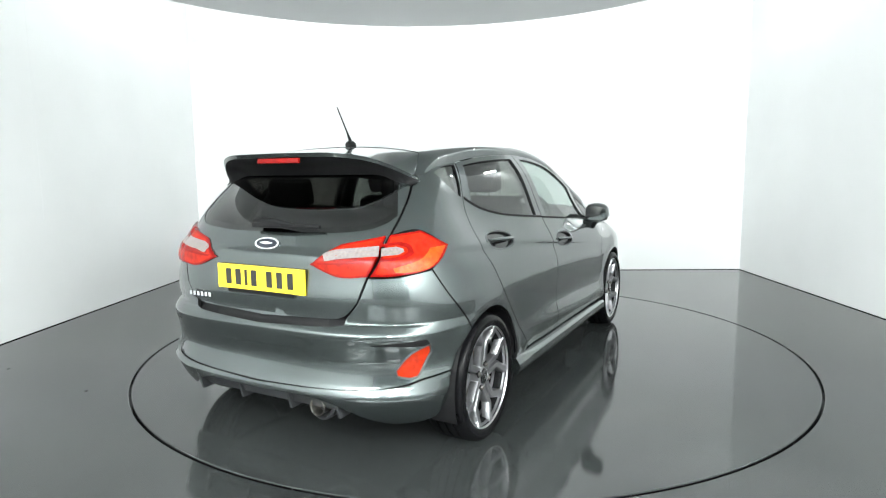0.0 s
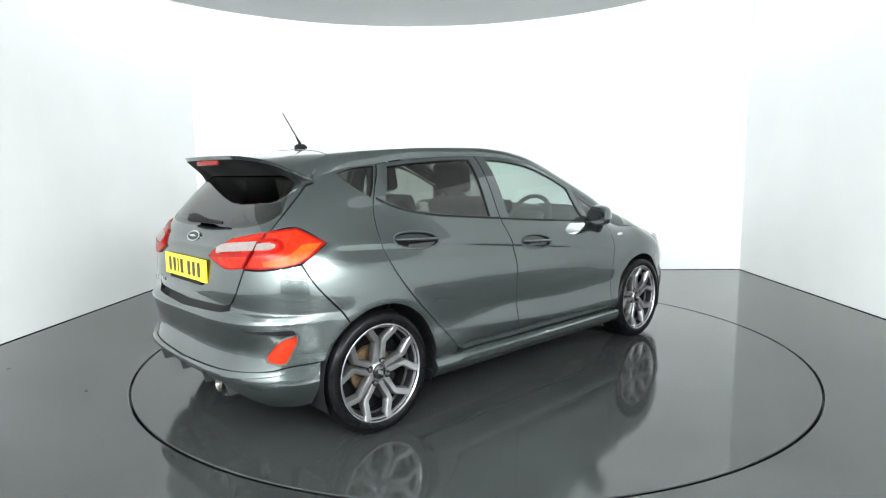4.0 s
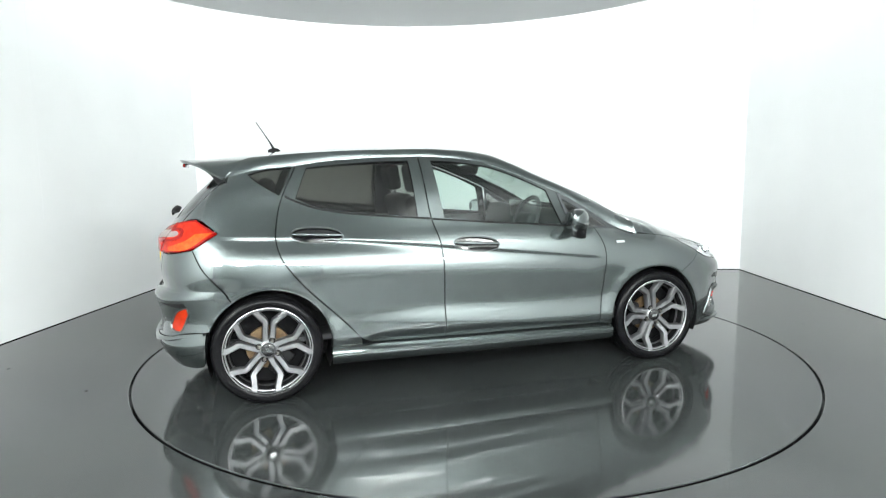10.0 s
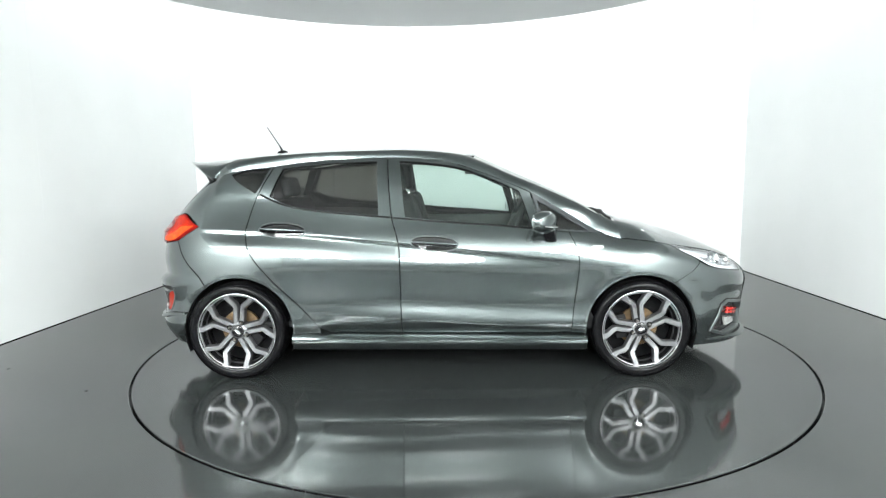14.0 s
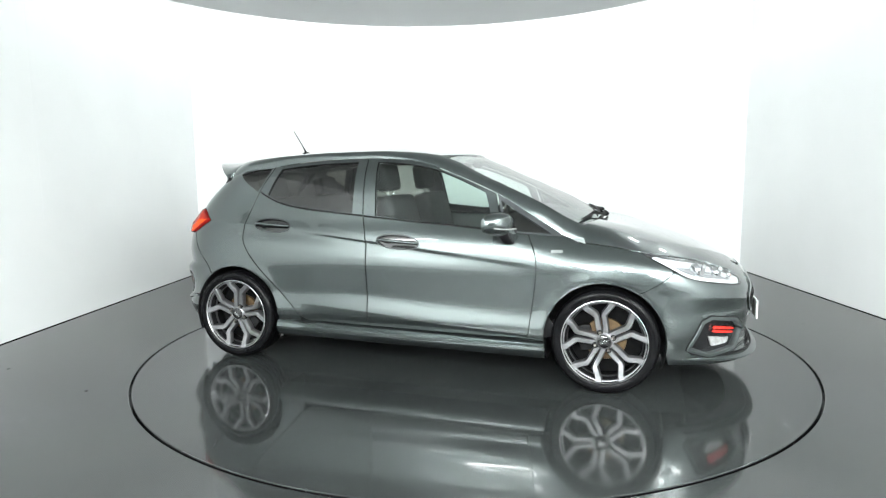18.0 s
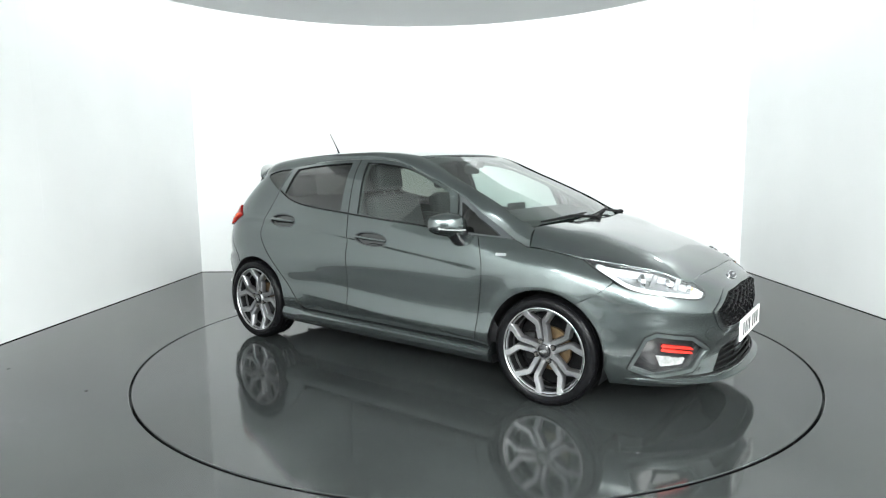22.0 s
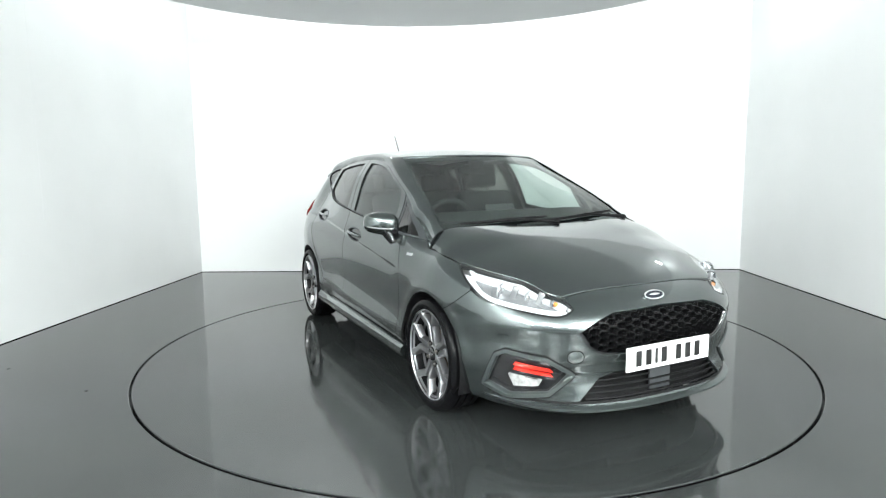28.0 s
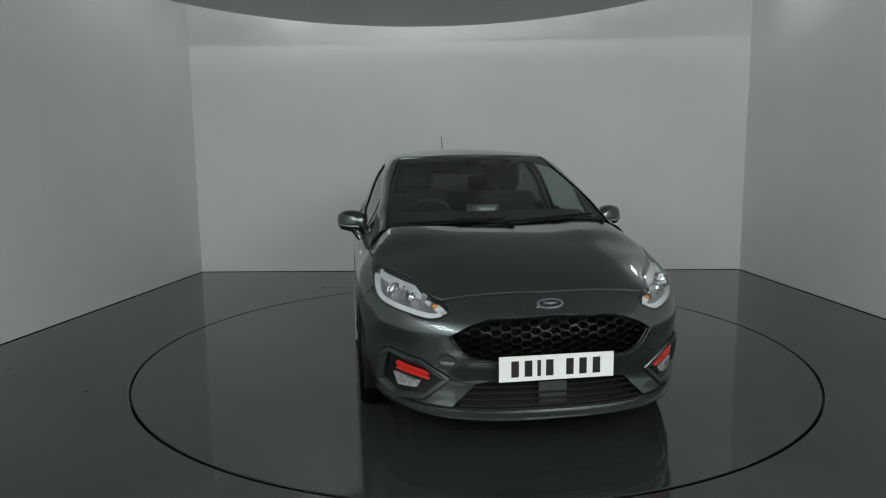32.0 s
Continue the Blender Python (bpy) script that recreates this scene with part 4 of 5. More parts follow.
for sg in (-1, 1):
    side = 1 if sg < 0 else -1
    lp = FOG_R if sg < 0 else FOG_L

    def turned(pts):
        out = [Vector((side * p[0], p[1])) for p in pts]
        return out if side > 0 else out[::-1]
    fog = patch("fog_lamp_bezel", bumper, GLOSS_BLACK, nose, shrink(lp, -0.006), step=0.05, lift=-0.028, depth=0, gap=0)
    patch("bezel_gap", fog, BLACK, nose, shrink(lp, -0.016), [shrink(lp, -0.009)], step=0.05, lift=0.003, depth=0.006, gap=0)
    patch("bezel_rim", fog, BEZEL, nose, shrink(lp, -0.009), [shrink(lp, 0.008)], step=0.05, lift=0.010, depth=0.04, gap=0, label="satin grey bezel frame")
    for dz in (0.0, 0.022):
        patch("red_strip", fog, RED_PLASTIC, nose, turned(run([npt(1.640, 0.695, 0.400 - dz), npt(1.750, 0.572, 0.372 - dz)], [npt(1.750, 0.572, 0.372 - dz), npt(1.757, 0.560, 0.360 - dz)],
              [npt(1.757, 0.560, 0.360 - dz), npt(1.632, 0.700, 0.387 - dz)], [npt(1.632, 0.700, 0.387 - dz), npt(1.640, 0.695, 0.400 - dz)])), lift=-0.006, depth=0.015, gap=0,
              label="glossy red accent strip")
    patch("fog_lens", fog, CLEAR_WHITE, nose, turned(run([npt(1.610, 0.713, 0.340), npt(1.722, 0.597, 0.322)], [npt(1.722, 0.597, 0.322), npt(1.712, 0.610, 0.296), npt(1.625, 0.690, 0.286)],
          [npt(1.625, 0.690, 0.286), npt(1.610, 0.713, 0.340)])), lift=-0.008, depth=0.015, gap=0, label="clear fog lamp lens")
    # headlight: silver bowl, clear cover, projector and lamps
    hl = turned(run(HEAD_T, HEAD_L))
    head = patch("headlight", car, SILVER, nose, hl, step=0.03, lift=-0.030, depth=0, gap=0.002, label="clear headlight with chrome reflectors")
    patch("lens_cover", head, LENS, nose, hl, step=0.03, lift=0.003, depth=0.0, gap=0.002)
    patch("lamp_rim", head, GLOSS_BLACK, nose, shrink(hl, -0.002), [shrink(hl, 0.0055)], step=0.03, lift=0.0005, depth=0.02, gap=0)
    patch("light_guide", head, LAMP_RIM, nose, shrink(hl, 0.008), [shrink(hl, 0.027)], step=0.03, lift=-0.008, depth=0.022, gap=0, label="white daytime light guide")
    for gx, gy, gz, r in ((1.52, 0.690, 0.708, 0.044), (1.622, 0.607, 0.688, 0.034), (1.70, 0.525, 0.666, 0.022)):
        u, _ = npt(gx, gy, gz)
        p = Vector(nose(side * u, gz))
        bowl = lathe([(r, -0.012), (r * 0.96, -0.016), (r * 0.82, -0.002), (r * 0.62, 0.004), (r * 0.55, -0.010), (r * 0.3, -0.016), (0.001, -0.018)], 28)
        bmesh.ops.transform(bowl, matrix=pose(p.x - 0.022, p.y - sg * 0.010, p.z, 0, 0, 90 + sg * -35), verts=bowl.verts)
        link("reflector" if r < 0.035 else "projector", bowl, CHROME, head)
    for gx, gy, gz in ((1.575, 0.648, 0.703), (1.665, 0.567, 0.680)):
        u, _ = npt(gx, gy, gz)
        p = Vector(nose(side * u, gz))
        link("lamp_divider", block(0.03, 0.010, 0.075, 0.003, 1, (p.x - 0.022, p.y - sg * 0.012, p.z), (0, 20, sg * -40)), SILVER, head)
    u, _ = npt(1.705, 0.515, 0.665)
    p = Vector(nose(side * u, 0.665))
    link("indicator", ball(0.014, 0.014, 0.012, (p.x - 0.012, p.y - sg * 0.01, p.z)), AMBER, head)

HOOD = both([(0, 1.716), (0.25, 1.709), (0.478, 1.703)], [(0.478, 1.703), (0.526, 1.657)] + [(y - 0.001, x) for x, y, _ in HOOD_SIDE[5:2:-1]],
            [(y - 0.001, x) for x, y, _ in HOOD_SIDE[3::-1]], [(HOOD_SIDE[0][1], 0.905), (0.725, 0.899), (0.677, 0.893)], [(0.677, 0.893), (0.60, 0.924), (0.50, 0.950), (0.25, 0.978), (0, 0.988)])
hood_panel = patch("hood", car, PAINT, hoodc, HOOD, step=0.04, depth=0.03)
patch("hood_support", hood_panel, PAINT, hoodc, shrink(HOOD, -0.022), step=0.07, lift=-0.013, depth=0, gap=0)
badge = link("badge", prism(oval(0.062, 0.026), 0.008, pose(outline(girth_front(0, 0.672), 0.672)[0] + 0.001, 0, 0.674, -40, 0, 90)), CHROME, bumper, "oval chrome badge")
link("badge_field", prism(oval(0.053, 0.019), 0.010, pose(outline(girth_front(0, 0.672), 0.672)[0] + 0.001, 0, 0.674, -40, 0, 90)), BADGE_GREY, badge)

link("badge_mark", prism(oval(0.034, 0.006, 24, 1.4), 0.0125, pose(outline(girth_front(0, 0.672), 0.672)[0] + 0.001, 0, 0.674, -40, 0, 90)), CHROME, badge)


def number_plate(name, at, mat, label, parent):
    plate = link(name, prism([(-0.26, -0.0555), (0.26, -0.0555), (0.26, 0.0555), (-0.26, 0.0555)], 0.008, at), mat, parent, label, smooth=False)
    for x in (-0.190, -0.130, -0.082, -0.034, 0.058, 0.118, 0.180):
        w = 0.008 if abs(x + 0.082) < 0.001 else 0.017
        link("bar", prism([(x - w, -0.036), (x + w, -0.036), (x + w, 0.036), (x - w, 0.036)], 0.0095, at), INK, plate, smooth=False)
    return plate


number_plate("front_plate", pose(1.893, 0, 0.418, 0, 0, 90), PLATE_WHITE, "white front plate with dark bars", bumper)

# windscreen, roof
SCREEN = both([(0, 1.384), (0.30, 1.379), (0.535, 1.358)], [(0.535, 1.358), (0.60, 1.245), (0.65, 1.11), (0.688, 0.955)], [(0.688, 0.955), (0.40, 0.955), (0, 0.960)])
ws = patch("windscreen", car, GLASS, screen, SCREEN, step=0.06, depth=0, gap=0, label="clear laminated windscreen")
patch("screen_border", ws, GLOSS_BLACK, screen, SCREEN, [shrink(SCREEN, 0.032)], step=0.06, lift=-0.003, depth=0, gap=0)
link("sensor_box", block(0.05, 0.11, 0.06, 0.015, 2, (0.075, 0, 1.328), (0, 28, 0)), BLACK, ws)
roof_panel = patch("roof", car, PAINT, roofc, both([(0, 0.070), (0.30, 0.046), (0.528, -0.03)], [(0.528, -0.03), (0.545, -0.26), (0.554, -0.9), (0.538, -1.25), (0.510, -1.503)],
      [(0.510, -1.503), (0.30, -1.455), (0, -1.425)]), step=0.06, depth=0.02, gap=0.001)
patch("headlining", car, FABRIC, roofc, both([(0, 0.03), (0.50, -0.05)], [(0.50, -0.05), (0.53, -0.9), (0.50, -1.5)], [(0.50, -1.5), (0, -1.55)]), step=0.12, lift=-0.035, depth=0)
cowl = bmesh.new()
rows = []
for k in range(25):
    y = -0.70 + 1.40 * k / 24
    a = Vector((screen_x(y, 0.962) + 0.01, y, 0.955 - 0.02 * (abs(y) / 0.7) ** 3))
    xb = 0.992 - 0.085 * (abs(y) / 0.70) ** 2.0
    b = Vector((xb, y, hood_z(xb, y) - 0.022))
    rows.append([cowl.verts.new(a), cowl.verts.new(a.lerp(b, 0.5) - Vector((0, 0, 0.012))), cowl.verts.new(b)])
for a, b in zip(rows, rows[1:]):
    for k in range(2):
        cowl.faces.new((a[k], a[k + 1], b[k + 1], b[k]))
bmesh.ops.recalc_face_normals(cowl, faces=cowl.faces)
link("scuttle_panel", cowl, BLACK, car)
for y0, y1, lean in ((-0.55, 0.02, 0.02), (0.02, 0.60, 0.03)):
    pts = [(screen_x(y0 + (y1 - y0) * k / 8, 0.975 + lean * k / 8) + 0.022, y0 + (y1 - y0) * k / 8, 0.978 + lean * k / 8) for k in range(9)]
    wiper = link("wiper", tube(pts, [0.005, 0.008, 0.009, 0.010, 0.011, 0.010, 0.009, 0.008, 0.005], 8), BLACK, car, "black windscreen wiper")
    mid = Vector(pts[4])
    link("wiper_arm", tube([mid + Vector((0.004, 0, 0.010)), Vector((screen_x(y1, 0.96) + 0.035, y1 + 0.02, 0.972))], [0.006, 0.011], 8), BLACK, wiper)
    link("wiper_pivot", ball(0.024, 0.020, 0.016, (screen_x(y1, 0.96) + 0.035, y1 + 0.02, 0.972)), BLACK, wiper)

# tail
TAIL_GLASS = both([ty(0, 1.275), ty(0.30, 1.272), ty(0.50, 1.262)], [ty(0.50, 1.262), tpt(-1.690, 0.525, 1.240), tpt(-1.755, 0.556, 1.165), tpt(-1.812, 0.588, 1.085)],
                  [tpt(-1.812, 0.588, 1.085), tpt(-1.862, 0.545, 1.050), tpt(-1.912, 0.46, 1.026), ty(0.25, 1.012), ty(0, 1.010)])
GATE = both([ty(0, 1.295), ty(0.30, 1.293), ty(0.54, 1.285)], [ty(0.54, 1.285), tpt(-1.645, 0.577, 1.255), tpt(-1.705, 0.595, 1.193), tpt(-1.815, 0.604, 1.083), tpt(-1.89, 0.594, 1.0),
            tpt(-1.955, 0.572, 0.92), tpt(-1.990, 0.549, 0.846), tpt(-2.010, 0.505, 0.735)], [tpt(-2.010, 0.505, 0.735), tpt(-2.018, 0.45, 0.675), ty(0.389, 0.657)], [ty(0.389, 0.657), ty(0, 0.642)])
gate = patch("tailgate", car, PAINT, tail, GATE, [TAIL_GLASS], step=0.03, depth=0.02, seal=BLACK)
patch("rear_window", gate, REAR_GLASS, tail, shrink(TAIL_GLASS, -0.006), step=0.06, lift=-0.002, depth=0, gap=0, label="dark tinted rear window")
patch("window_border", gate, GLOSS_BLACK, tail, TAIL_GLASS, [shrink(TAIL_GLASS, 0.024)], step=0.06, lift=-0.004, depth=0, gap=0)
patch("inner_skin", car, BLACK, tail, both([ty(0, 0.995), ty(0.56, 0.995)], [ty(0.56, 0.995), ty(0.66, 0.88), ty(0.73, 0.7), ty(0.73, 0.32)], [ty(0.73, 0.32), ty(0, 0.30)]), step=0.1, lift=-0.045, depth=0)
for sg in (-1, 1):
    side = 1 if sg < 0 else -1

    def turned(pts):
        out = [Vector((side * p[0], p[1])) for p in pts]
        return out if side > 0 else out[::-1]
    inn = [tpt(*p) for p in ((-2.013, 0.278, 0.889), (-1.975, 0.36, 0.945), (-1.955, 0.405, 0.970), (-1.893, 0.583, 1.004), (-1.988, 0.547, 0.844), (-2.010, 0.45, 0.836), (-2.018, 0.38, 0.850))]
    out = [tpt(*p) for p in LIGHT_OUT]
    lin = turned(run([inn[0], inn[1], inn[2]], [inn[2], inn[3]], [inn[3], inn[4]], [inn[4], inn[5], inn[6], inn[0]]))
    lout = turned(run([out[0], out[1]], [out[1], out[2]], [out[2], out[3], out[4], out[5]], [out[5], out[0]]))
    a = patch("tail_light", gate, RED_LENS, tail, lin, step=0.03, lift=0.012, depth=0.03, gap=0.002, label="red tail light lens")
    b = patch("tail_light", quarters[0] if sg < 0 else quarters[1], RED_LENS, tail, lout, step=0.03, lift=0.012, depth=0.03, gap=0.002, label="red tail light lens")
    patch("lens_panel", a, ORANGE_LENS, tail, shrink(lin, 0.010), step=0.03, lift=0.0135, depth=0.003, gap=0, label="orange-red lens field")
    patch("lens_panel", b, ORANGE_LENS, tail, shrink(lout, 0.011), step=0.03, lift=0.0135, depth=0.003, gap=0, label="orange-red lens field")
    bar = [tpt(*p) for p in ((-2.011, 0.318, 0.897), (-1.990, 0.405, 0.902), (-1.956, 0.566, 0.910), (-1.960, 0.563, 0.902), (-1.997, 0.402, 0.893), (-2.012, 0.325, 0.890))]
    patch("lens_rib", a, RED_LENS, tail, turned(run(bar[:3], bar[2:4], bar[3:] + bar[:1])), step=0.03, lift=0.0150, depth=0.003, gap=0, label="deep red rib")
    hook = [tpt(*p) for p in ((-1.925, 0.580, 0.968), (-1.880, 0.650, 0.976), (-1.862, 0.690, 0.960), (-1.866, 0.700, 0.930), (-1.905, 0.668, 0.912), (-1.952, 0.592, 0.905))]
    rim_in = [tpt(*p) for p in ((-1.948, 0.590, 0.914), (-1.908, 0.655, 0.920), (-1.880, 0.680, 0.934), (-1.876, 0.674, 0.953), (-1.890, 0.641, 0.964), (-1.927, 0.580, 0.958))]
    patch("lens_rib", b, RED_LENS, tail, turned(run(hook, hook[-1:] + rim_in[:1], rim_in, rim_in[-1:] + hook[:1])), step=0.02, lift=0.0150, depth=0.003, gap=0, label="deep red looped rib")
    rev = [tpt(*p) for p in ((-1.994, 0.334, 0.923), (-1.978, 0.387, 0.942), (-1.924, 0.568, 0.961), (-1.948, 0.578, 0.922), (-1.994, 0.402, 0.911), (-2.002, 0.353, 0.905))]
    patch("reversing_lens", a, TAIL_CLEAR, tail, turned(run(rev[:3], rev[2:4], rev[3:] + rev[:1])), step=0.03, lift=0.0155, depth=0.004, gap=0, label="clear lamp section")
    ind = [tpt(*p) for p in ((-1.927, 0.580, 0.950), (-1.895, 0.634, 0.957), (-1.884, 0.660, 0.948), (-1.889, 0.667, 0.936), (-1.909, 0.650, 0.926), (-1.944, 0.588, 0.922))]
    patch("indicator_lens", b, TAIL_CLEAR, tail, turned(run(ind, ind[-1:] + ind[:1])), step=0.03, lift=0.0155, depth=0.004, gap=0, label="clear lamp section")
    band = [tpt(*p) for p in ((-1.942, 0.646, 0.879), (-1.850, 0.737, 0.913), (-1.801, 0.741, 0.947), (-1.723, 0.777, 0.951), (-1.767, 0.784, 0.922), (-1.828, 0.774, 0.881), (-1.880, 0.739, 0.863), (-1.943, 0.657, 0.862))]
    patch("amber_band", b, AMBER_RED, tail, turned(run(band[:3], band[2:4], band[3:] + band[:1])), step=0.03, lift=0.0148, depth=0.004, gap=0, label="orange lamp band")

LINE = [ty(0, 0.352), ty(0.43, 0.366), ty(0.666, 0.388), tpt(-1.893, 0.752, 0.412), tx(-1.765, 0.425)]
SKIN = both([ty(0, 0.619), ty(0.389, 0.634), ty(0.44, 0.650)], [tpt(-2.018, 0.455, 0.67), tpt(-2.012, 0.51, 0.735), tpt(-1.992, 0.553, 0.84)], [tpt(-1.992, 0.553, 0.84), tpt(-1.946, 0.657, 0.842), tpt(-1.829, 0.776, 0.866)],
            [tpt(-1.829, 0.776, 0.866), tx(-1.762, 0.757), tx(-1.662, 0.640), tx(-1.624, 0.579)], [tx(*p) for p in arc(-1.43, 0.305, ARCH_R, 125, 159, 8)], [tx(-1.743, 0.425)] + LINE[::-1])
REFL = [tpt(*p) for p in ((-1.855, 0.758, 0.556), (-1.851, 0.762, 0.524), (-1.907, 0.739, 0.425), (-1.931, 0.718, 0.420), (-1.965, 0.676, 0.431), (-1.967, 0.669, 0.452), (-1.919, 0.711, 0.524))]
REFL_R = run(REFL[:2], REFL[1:4], REFL[3:6], REFL[5:] + REFL[:1])
REFL_L = [Vector((-p.x, p.y)) for p in reversed(REFL_R)]
ROWS = [[(-1.5 + k * 0.03, z) for k in range(101)] for z in (0.36, 0.375, 0.39, 0.405, 0.42, 0.44, 0.46, 0.49, 0.52, 0.55, 0.575, 0.59, 0.60, 0.61, 0.62, 0.63, 0.64, 0.65, 0.66, 0.68, 0.71, 0.74)]
rear_bumper = patch("rear_bumper", car, PAINT, tail, SKIN, [REFL_R, REFL_L], step=0.03, depth=0.02, seal=BLACK, extra=ROWS)
patch("loading_recess", rear_bumper, BLACK, tail, both([ty(0, 0.668), ty(0.40, 0.680)], [ty(0.40, 0.680), ty(0.45, 0.64)], [ty(0.45, 0.64), ty(0.40, 0.605), ty(0, 0.595)]), step=0.06, lift=-0.026, depth=0, gap=0)
VAL = both(LINE, [tx(-1.765, 0.425), tx(-1.775, 0.30), tx(-1.79, 0.215)], [tx(-1.79, 0.215), ty(0.72, 0.200), ty(0.62, 0.196)],
           [ty(0.62, 0.196), ty(0.53, 0.222), ty(0.44, 0.272), ty(0.34, 0.306), ty(0.25, 0.315), ty(0, 0.320)])
val = patch("rear_valance", car, PAINT, tail, VAL, step=0.045, lift=-0.006, depth=0.04, gap=0.003, label="lower rear valance with diffuser cut")
patch("bumper_ledge", val, PAINT, tail, both([ty(0, 0.350), ty(0.43, 0.364), ty(0.666, 0.386), tpt(-1.893, 0.752, 0.410), tx(-1.775, 0.423)], [tx(-1.775, 0.423), tx(-1.775, 0.408)],
      [tx(-1.775, 0.408), tpt(-1.893, 0.752, 0.388), ty(0.666, 0.362), ty(0.43, 0.340), ty(0, 0.326)]), step=0.05, lift=0.014, depth=0.03, gap=0.001)
patch("diffuser", val, DIFFUSER, tail, both([ty(0, 0.335), ty(0.55, 0.34)], [ty(0.55, 0.34), ty(0.50, 0.225)], [ty(0.50, 0.225), ty(0.2, 0.238), ty(0, 0.238)]), step=0.06, lift=-0.030, depth=0.10, gap=0, label="dark plastic diffuser")
for y in (-0.42, -0.15, 0.15, 0.42):
    link("diffuser_fin", prism([(-0.07, 0.0), (0.05, 0.0), (0.075, 0.085), (-0.07, 0.085)], 0.012, pose(-1.975, y + 0.006, 0.228, 0, 0, 180)), DIFFUSER, val)
for side in (1, -1):
    # black sliver laid on the bumper for the shade in the reflector's body-coloured pocket
    slot = run([ty(0.560, 0.566), ty(0.66, 0.574), tpt(-1.868, 0.752, 0.580)], [tpt(-1.868, 0.752, 0.580), tpt(-1.850, 0.762, 0.552)], [tpt(-1.850, 0.762, 0.552), tpt(-1.905, 0.722, 0.556), ty(0.64, 0.562), ty(0.560, 0.566)])
    patch("reflector_slot", rear_bumper, BLACK, tail, [Vector((side * q.x, q.y)) for q in slot][::side], step=0.03, lift=0.0015, depth=0.003, gap=0)
for lp in (REFL_R, REFL_L):
    patch("reflector_rim", rear_bumper, BEZEL, tail, shrink(lp, -0.006), [shrink(lp, 0.001)], step=0.03, lift=0.003, depth=0.012, gap=0)
    r = patch("rear_reflector", rear_bumper, REFLECTOR_RED, tail, lp, step=0.03, lift=-0.004, depth=0.02, gap=0.002, label="orange-red reflector")
ex = lathe([(0.034, 0.25), (0.038, 0.0), (0.041, -0.004), (0.038, -0.006), (0.034, 0.0), (0.032, 0.2)], 28)
bmesh.ops.transform(ex, matrix=pose(-2.018, -0.285, 0.256, 0, 0, -90), verts=ex.verts)
exhaust = link("exhaust", ex, SATIN_METAL, car, "single bright exhaust tip")
shroud = lathe([(0.050, 0.14), (0.054, 0.01), (0.064, -0.004), (0.074, 0.006), (0.072, 0.14)], 32)
bmesh.ops.transform(shroud, matrix=pose(-1.998, -0.285, 0.262, 0, 0, -90), verts=shroud.verts)
link("exhaust_shroud", shroud, DIFFUSER, val)
link("pipe_bore", block(0.004, 0.05, 0.05, 0.0, 1, (-1.97, -0.285, 0.250)), BLACK, exhaust)
link("plate_bracket", block(0.012, 0.40, 0.020, 0.003, 1, (-2.040, 0.0, 0.745)), BLACK, gate)
number_plate("rear_plate", pose(-2.036, 0, 0.808, 0, 0, -90), PLATE_YELLOW, "yellow rear plate with dark bars", gate)
badge = link("badge", prism(oval(0.072, 0.030), 0.010, pose(-1.981, 0.0, 0.957, -29, 0, -90)), CHROME, gate, "oval chrome badge")
link("badge_field", prism(oval(0.060, 0.022), 0.012, pose(-1.981, 0.0, 0.957, -29, 0, -90)), BADGE_GREY, badge)
link("badge_mark", prism(oval(0.040, 0.007, 24, 1.4), 0.0145, pose(-1.981, 0.0, 0.957, -29, 0, -90)), CHROME, badge)
for k in range(6):
    link("letter_bar", prism([(-0.008, -0.010), (0.008, -0.010), (0.008, 0.010), (-0.008, 0.010)], 0.006, pose(-2.026, 0.47 - k * 0.026, 0.705, 0, 0, -90)), CHROME, gate)
rw = link("rear_wiper", tube([(-1.965, 0.10, 1.040), (-1.972, 0.0, 1.046), (-1.968, -0.12, 1.043), (-1.955, -0.28, 1.040)], [0.010, 0.013, 0.010, 0.006], 8, 1.4), BLACK, gate, "black rear wiper")
link("wiper_cover", tube([(-1.957, 0.10, 1.056), (-1.964, 0.02, 1.060), (-1.969, -0.08, 1.052), (-1.970, -0.15, 1.046)], [0.012, 0.017, 0.014, 0.008], 10), BLACK, rw)
# spoiler: a skin drawn out from the roof's rear edge and the rails' ends to the spoiler's own edge
EDGE_X = smooth_curve((0.0, -1.915), (0.267, -1.900), (0.40, -1.840), (0.48, -1.778), (0.54, -1.716), (0.575, -1.672), (0.598, -1.638))
EDGE_Z = smooth_curve((0.0, 1.362), (0.267, 1.360), (0.40, 1.347), (0.48, 1.322), (0.54, 1.286), (0.575, 1.262), (0.598, 1.248))
front = [Vector((-1.428 - 0.078 * (k / 14) ** 1.6, 0.509 * k / 14, 0)) for k in range(15)]
front = [Vector((p.x + 0.006, p.y, roof_z(p.x, p.y) - 0.002)) for p in front] + [Vector((p.x + 0.006, abs(p.y) - 0.001, p.z - 0.001)) for p in reversed(ends[-1][:-1])]
rear_y = [0.505 * k / 14 for k in range(15)] + [0.505 + 0.091 * (k / 8) ** 0.9 for k in range(1, 9)]
half = []
for f, y in zip(front, rear_y):
    r = Vector((EDGE_X(y), y, EDGE_Z(y)))
    row = []
    for j in range(9):
        q = j / 8
        p = f.lerp(r, q)
        p.z -= 0.12 * (f - r).length * q * q * (1 - q)
        row.append(p)
    half.append(row)
sections = [[Vector((p.x, -p.y, p.z)) for p in row] for row in reversed(half[1:])] + half
bm = bmesh.new()
top_rows = [[bm.verts.new(p) for p in row] for row in sections]
lip = [bm.verts.new(row[8] + Vector((0.010, 0, -0.018))) for row in sections]
